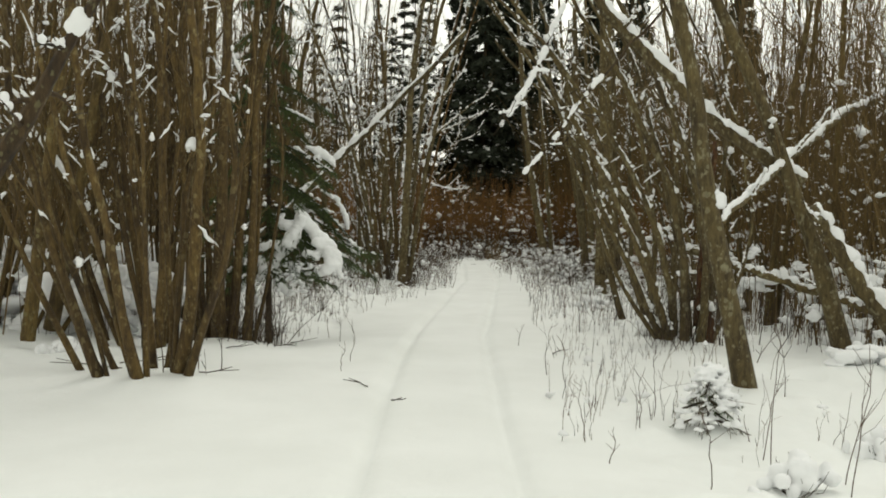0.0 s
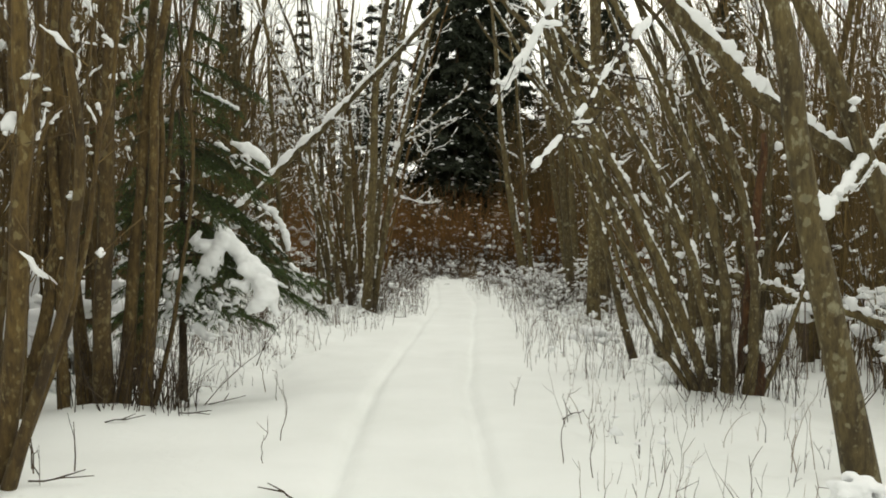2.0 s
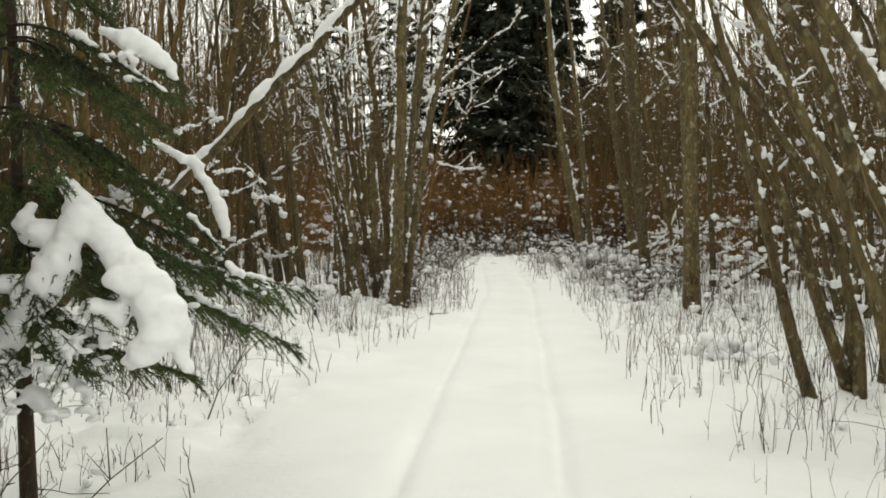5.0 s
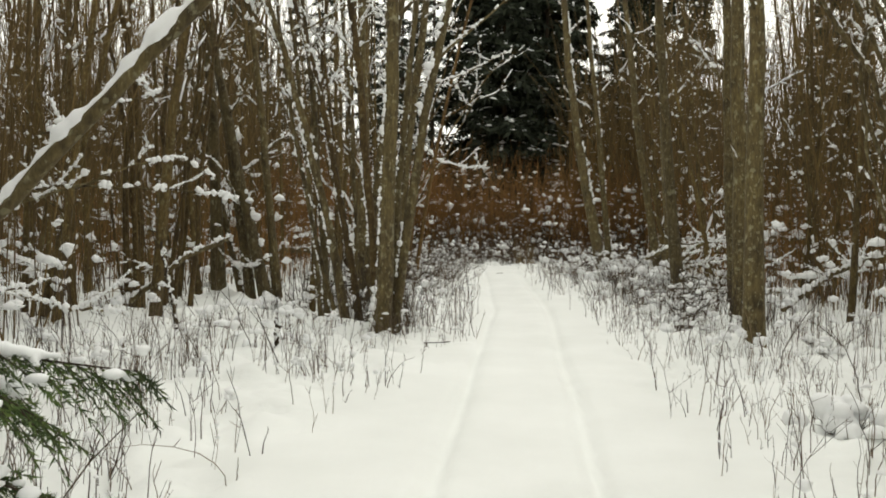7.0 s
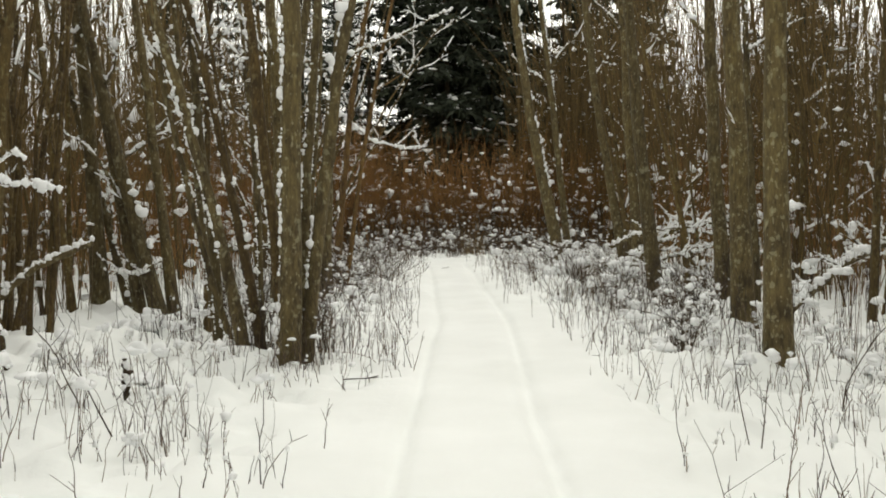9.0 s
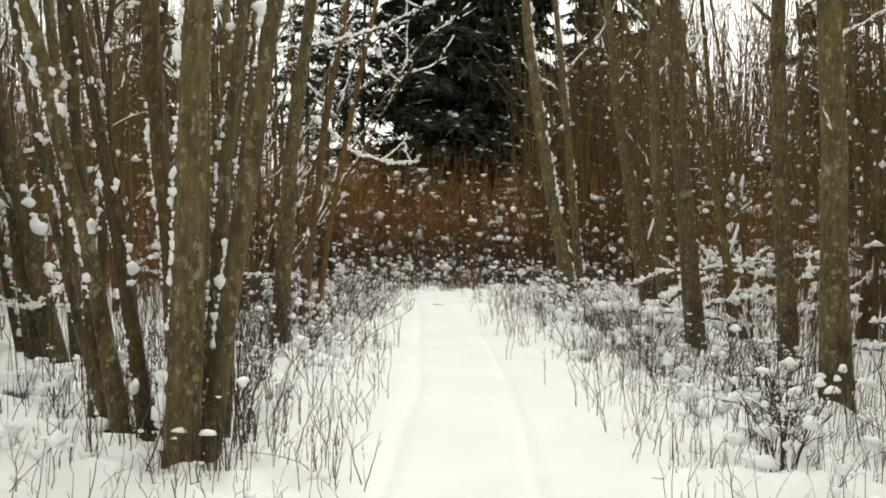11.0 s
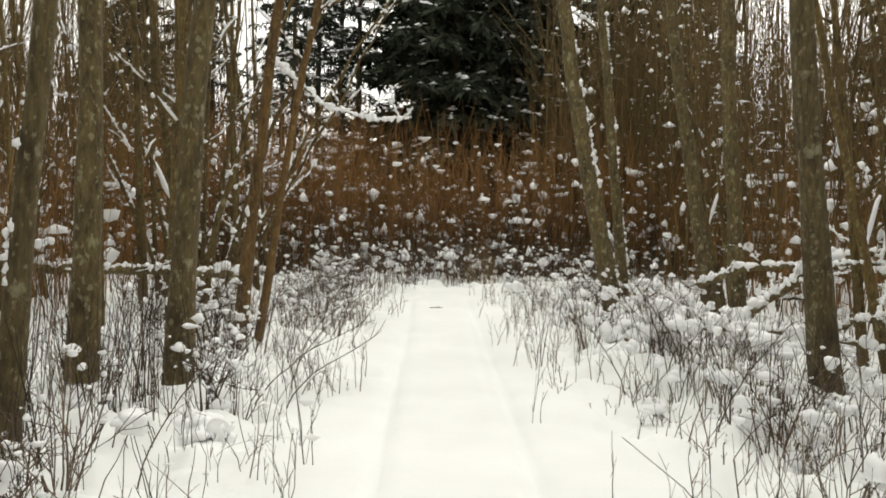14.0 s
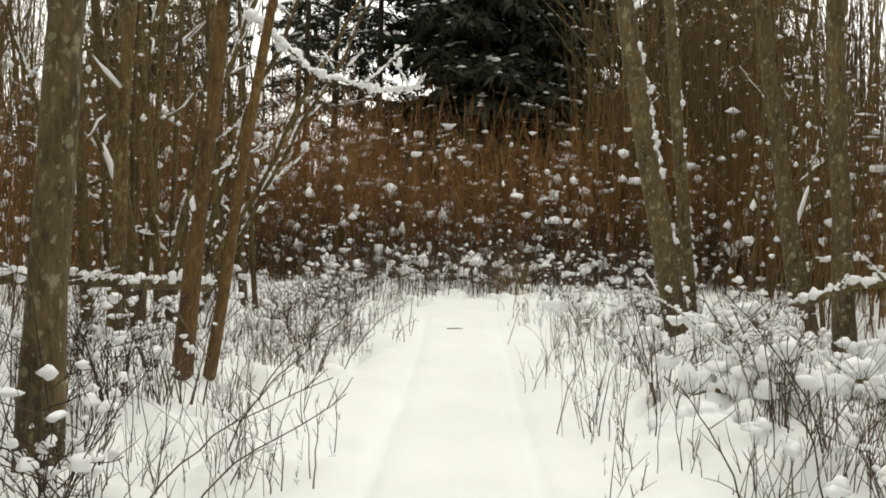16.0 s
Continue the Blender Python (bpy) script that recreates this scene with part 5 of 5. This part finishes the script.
    for _ in range(60):
        w = r.uniform(0.014, 0.034)
        C.append(np.array([r.uniform(0.15, 0.6), r.uniform(-0.62, -0.42), r.uniform(0.66, 1.1)]))
        S.append((w * 1.4, w * 1.2, w * 0.65))
    ridge([(0.43, -0.1, 2.58), (0.53, -0.1, 2.54), (0.66, -0.1, 2.49), (0.76, -0.1, 2.42), (0.81, -0.1, 2.34)], (0.022, 0.045, 0.066, 0.055, 0.03), 0.4)
    ridge([(0.56, -0.15, 2.44), (0.64, -0.15, 2.42)], (0.03, 0.042), 0.4)
    ridge([(0.22, -0.1, 2.29), (0.35, -0.1, 2.26)], (0.017, 0.022), 0.4)
    ridge([(0.54, 0.2, 2.07), (0.68, 0.23, 1.99), (0.81, 0.26, 1.92), (0.88, 0.29, 1.8), (0.94, 0.32, 1.66), (0.96, 0.35, 1.52)], (0.02, 0.025, 0.036, 0.048, 0.042, 0.03), 0.35)
    ridge([(0.39, 0.1, 1.78), (0.48, 0.1, 1.74)], (0.034, 0.034), 0.4)
    ridge([(1.01, 0.2, 1.37), (1.09, 0.2, 1.31)], (0.04, 0.03), 0.4)
    ridge([(-0.4, 0.0, 1.88), (-0.3, 0.0, 1.78)], (0.07, 0.06), 0.3)
    ridge([(-0.24, 0.0, 0.58), (-0.19, 0.0, 0.54)], (0.07, 0.06), 0.3)
    ridge([(-0.7, 0.0, 1.14), (-0.62, 0.0, 1.06)], (0.07, 0.06), 0.3)
    clothe([q[0] for q in inner], [w for q in inner for w in q[1]], "inner_bough_mass", "stuff")
    tagged(lumpy_snow("snow_pillow", np.array(C), np.array(S), t, "thick rounded pillows of snow", 0.012), kind="stuff")
    dead = Geo()
    B, Q = side_branches(P[:4], np.full(4, 0.01), 12, 0.1, 0.9, 0.45, -0.15, r, k=5)
    dead.tubes(np.array(B), np.array(Q) * 0.6, 4)
    part("dead_twig_spray", dead, DARK_BARK, t, kind="stuff")
    return t


young_spruce(-2.25, 12.1)


def sapling(x, y, tall, reach, seed):
    t = spruce("spruce_sapling", x, y, tall, reach, "knee-high spruce sapling buried in snow at the path's edge", NEEDLE, seed, 0.1, 0.075, 0.022, 7, 16, 0.0018, 0.0, 0.009, far=False)
    r = np.random.default_rng(seed)
    C, S = [], []
    for _ in range(190):
        z = tall * r.uniform(0.15, 0.98)
        a, q = r.uniform(0, 6.283), reach * (1 - (z / tall) ** 2) ** 0.5 * r.uniform(0.35, 1.05)
        w = r.uniform(0.016, 0.036)
        C.append((q * math.cos(a), q * math.sin(a), z - 0.3 * q))
        S.append((w * 1.25, w * 1.25, w * 0.7))
    lumpy_snow("snow_cap", np.array(C), np.array(S), t, "snow heaped on the little boughs", 0.009)
    return t


sapling(2.05, 6.95, 0.5, 0.25, 61)


def snow_hummock(x, y, w, h, label, seed):
    """A weed tussock that snow has buried, dark stems showing at its foot."""
    r = np.random.default_rng(seed)
    t = thing("snow_hummock", x, y, float(height(x, y)), label, "tussock")
    C = np.stack([r.normal(0, w * 0.42, 34), r.normal(0, w * 0.4, 34), r.uniform(0.1, 0.8, 34) * h], -1)
    C[:, 2] *= np.exp(-(C[:, 0] ** 2 + C[:, 1] ** 2) / (1.1 * w * w))
    S = np.stack([r.uniform(0.12, 0.28, 34) * w, r.uniform(0.12, 0.28, 34) * w, r.uniform(0.14, 0.28, 34) * h], -1)
    lumpy_snow("snow_cap", C, S, t, "", 0.012)
    g = Geo()
    a = r.uniform(0, 6.283, 40)
    o = np.stack([np.cos(a) * w * 0.3, np.sin(a) * w * 0.3, np.full(40, -0.03)], -1)
    e = np.stack([np.cos(a) * w * r.uniform(0.3, 0.85, 40), np.sin(a) * w * r.uniform(0.3, 0.85, 40), r.uniform(0.1, 0.9, 40) ** 1.5 * h], -1)
    g.tubes(o[:, None] + (e - o)[:, None] * np.linspace(0, 1, 4)[None, :, None] + r.normal(0, 0.008, (40, 4, 3)), np.tile(np.linspace(0.0028, 0.0014, 4), (40, 1)), 3)
    part("stalk_tuft", g, DARK_BARK, t, kind="stuff")
    return t


HUMMOCK = "dark tussock buried under a cap of snow"
for x, y, w, h, s in ((2.06, 5.25, 0.24, 0.26, 1), (3.05, 6.3, 0.2, 0.24, 2), (2.85, 17.1, 0.35, 0.3, 3), (-4.0, 9.8, 0.3, 0.2, 4), (3.0, 12.8, 0.3, 0.3, 5), (3.5, 31.2, 0.5, 0.35, 6), (2.9, 30.3, 0.35, 0.22, 7),
                     (4.2, 32.6, 0.4, 0.55, 8), (4.6, 31.6, 0.3, 0.5, 9), (3.6, 33.4, 0.35, 0.45, 10), (-0.6, 27.4, 0.35, 0.22, 11), (4.4, 9.4, 0.5, 0.25, 12), (-2.2, 21.6, 0.25, 0.15, 13),
                     (-3.1, 25.3, 0.35, 0.3, 14), (-2.4, 31.0, 0.35, 0.4, 15), (3.6, 25.6, 0.3, 0.25, 16)):
    snow_hummock(x, y, w, h, HUMMOCK, s)


# ---- the rotten stump inside the arching clump ----
def stump(x, y):
    t = thing("rotten_stump", x, y, float(height(x, y)), "dark rotten stump among alder stems, snow on its rim", "stump")
    P = line((0, 0, -0.1), 0.06, 0, 0, 0, 0.5, 10, 0.02)
    part("wood", Geo().tubes(P, np.array([1.5, 1.2, 1.0, 0.9, 1.0, 0.85, 0.95, 0.75, 0.6, 0.25]) * 0.1, 12), ROTTEN_WOOD, t)
    P = line((-0.06, 0.06, 0.2), -0.05, 0, 0.01, 0, 2.4, 12, 0.02)
    part("snag", Geo().tubes(P, np.linspace(0.07, 0.03, 12) * rng.uniform(0.85, 1.15, 12), 9), ROTTEN_WOOD, t, "red-brown splintered snag")
    lumpy_snow("snow_cap", np.array([(0.02, -0.03, 0.5), (0.09, 0.0, 0.44), (-0.06, -0.05, 0.45)]), np.array([(0.09, 0.08, 0.05), (0.06, 0.06, 0.04), (0.06, 0.05, 0.05)]), t, "")
    return t


stump(3.42, 11.95)


# ---- single stalks, twigs and litter on the snow ----
def stalk(x, y, tall, label, seed, lean=0.08, bend=0.0, forks=3, rad=0.004, name="weed_stalk", mat=None):
    r = np.random.default_rng(seed)
    t = thing(name, x, y, float(height(x, y)), label, "weed")
    P = line((0, 0, -0.05), r.normal(0, lean) + bend * 0.4, r.normal(0, lean), bend * 1.3 / max(tall, 0.3), r.normal(0, 0.2) * abs(bend), tall, 10, 0.012 + 0.02 * abs(bend), r)
    part("stem", Geo().tubes(P, np.linspace(rad, rad * 0.4, 10), 5), mat or STALK, t)
    B, Q = side_branches(P, np.full(10, rad), forks, 0.35, 0.95, tall * 0.3, 0.7, r, k=4, thin=0.7)
    for b, q in zip(B, Q):
        part("twig", Geo().tubes(b, np.linspace(rad * 0.6, rad * 0.3, 4), 3), mat or STALK, t)
    return t


LONE = "single dry brown weed stalk standing in the snow"
for i, (x, y, h, lean) in enumerate(((0.99, 6.17, 0.46, 0.03), (1.07, 5.67, 0.28, 0.02), (2.16, 6.08, 0.72, 0.03), (1.53, 5.12, 0.5, -0.12), (2.31, 5.09, 0.9, 0.03), (2.05, 5.6, 1.05, -0.05), (-0.95, 8.93, 0.32, 0.0),
                                     (-0.94, 9.67, 0.5, 0.0), (1.05, 9.0, 0.55, 0.0), (1.18, 8.6, 0.5, 0.05), (2.5, 5.6, 0.8, 0.06), (2.17, 18.04, 0.7, 0.1), (1.5, 6.8, 0.5, 0.0), (1.75, 7.4, 0.55, 0.0),
                                     (0.95, 11.2, 0.3, 0.0), (-1.25, 11.6, 0.35, 0.0), (1.9, 17.0, 0.5, 0.1), (2.35, 16.4, 0.6, -0.1), (-1.3, 17.6, 0.5, 0.0), (-0.35, 19.2, 0.35, 0.0))):
    stalk(x, y, h, LONE, 200 + i, 0.03, lean)
for i, (x, y, h, b) in enumerate(((-0.46, 28.78, 0.75, 0.75), (-0.18, 28.7, 0.7, 0.8), (-0.3, 30.0, 0.9, 0.5), (-0.35, 31.2, 0.85, 0.6), (0.1, 33.0, 0.8, 0.5), (2.7, 28.95, 0.7, -0.35), (3.0, 28.6, 0.9, -0.25),
                                  (3.3, 29.4, 1.0, -0.35), (2.9, 27.2, 0.8, 0.3), (3.2, 24.6, 0.9, 0.2), (-0.7, 26.4, 0.9, 0.35), (-1.4, 25.0, 0.9, -0.2), (-2.2, 20.2, 0.9, -0.4), (3.3, 17.8, 0.8, -0.5), (3.4, 20.0, 0.9, 0.3))):
    stalk(x, y, h, "slender bare shoot bending out over the snow", 260 + i, 0.05, b, 8, 0.006, "bent_shoot", DARK_TWIG)


def litter(x, y, a, size, label, seed):
    r = np.random.default_rng(seed)
    t = thing("fallen_twig", x, y, float(height(x, y)) + 0.012, label, "twig")
    d = np.array([math.cos(a), math.sin(a), 0.06])
    e = np.array([math.cos(a + 0.7), math.sin(a + 0.7), 0.1])
    part("twig", Geo().tubes(np.linspace(0, 1, 5)[:, None] * d * size + r.normal(0, 0.004, (5, 3)), np.linspace(0.006, 0.003, 5), 5), DARK_BARK, t)
    part("fork", Geo().tubes(d * size * 0.4 + np.linspace(0, 1, 4)[:, None] * e * size * 0.55, np.linspace(0.006, 0.003, 4), 5), DARK_BARK, t)
    return t


for i, (x, y, a, s) in enumerate(((-0.38, 7.43, 0.3, 0.12), (-0.62, 8.0, 2.2, 0.3), (1.3, 10.6, 0.9, 0.4), (-2.3, 9.9, 0.5, 0.3), (-1.9, 10.5, -0.4, 0.3), (-2.1, 8.0, 0.2, 0.35), (-1.85, 11.4, 0.9, 0.45), (-2.9, 8.4, 2.9, 0.7), (-3.1, 8.9, 0.2, 0.6), (-0.4, 22.0, -0.2, 0.6), (1.1, 35.5, 0.1, 0.2))):
    litter(x, y, a, s, "small dark forked twig lying on the snow", 300 + i)
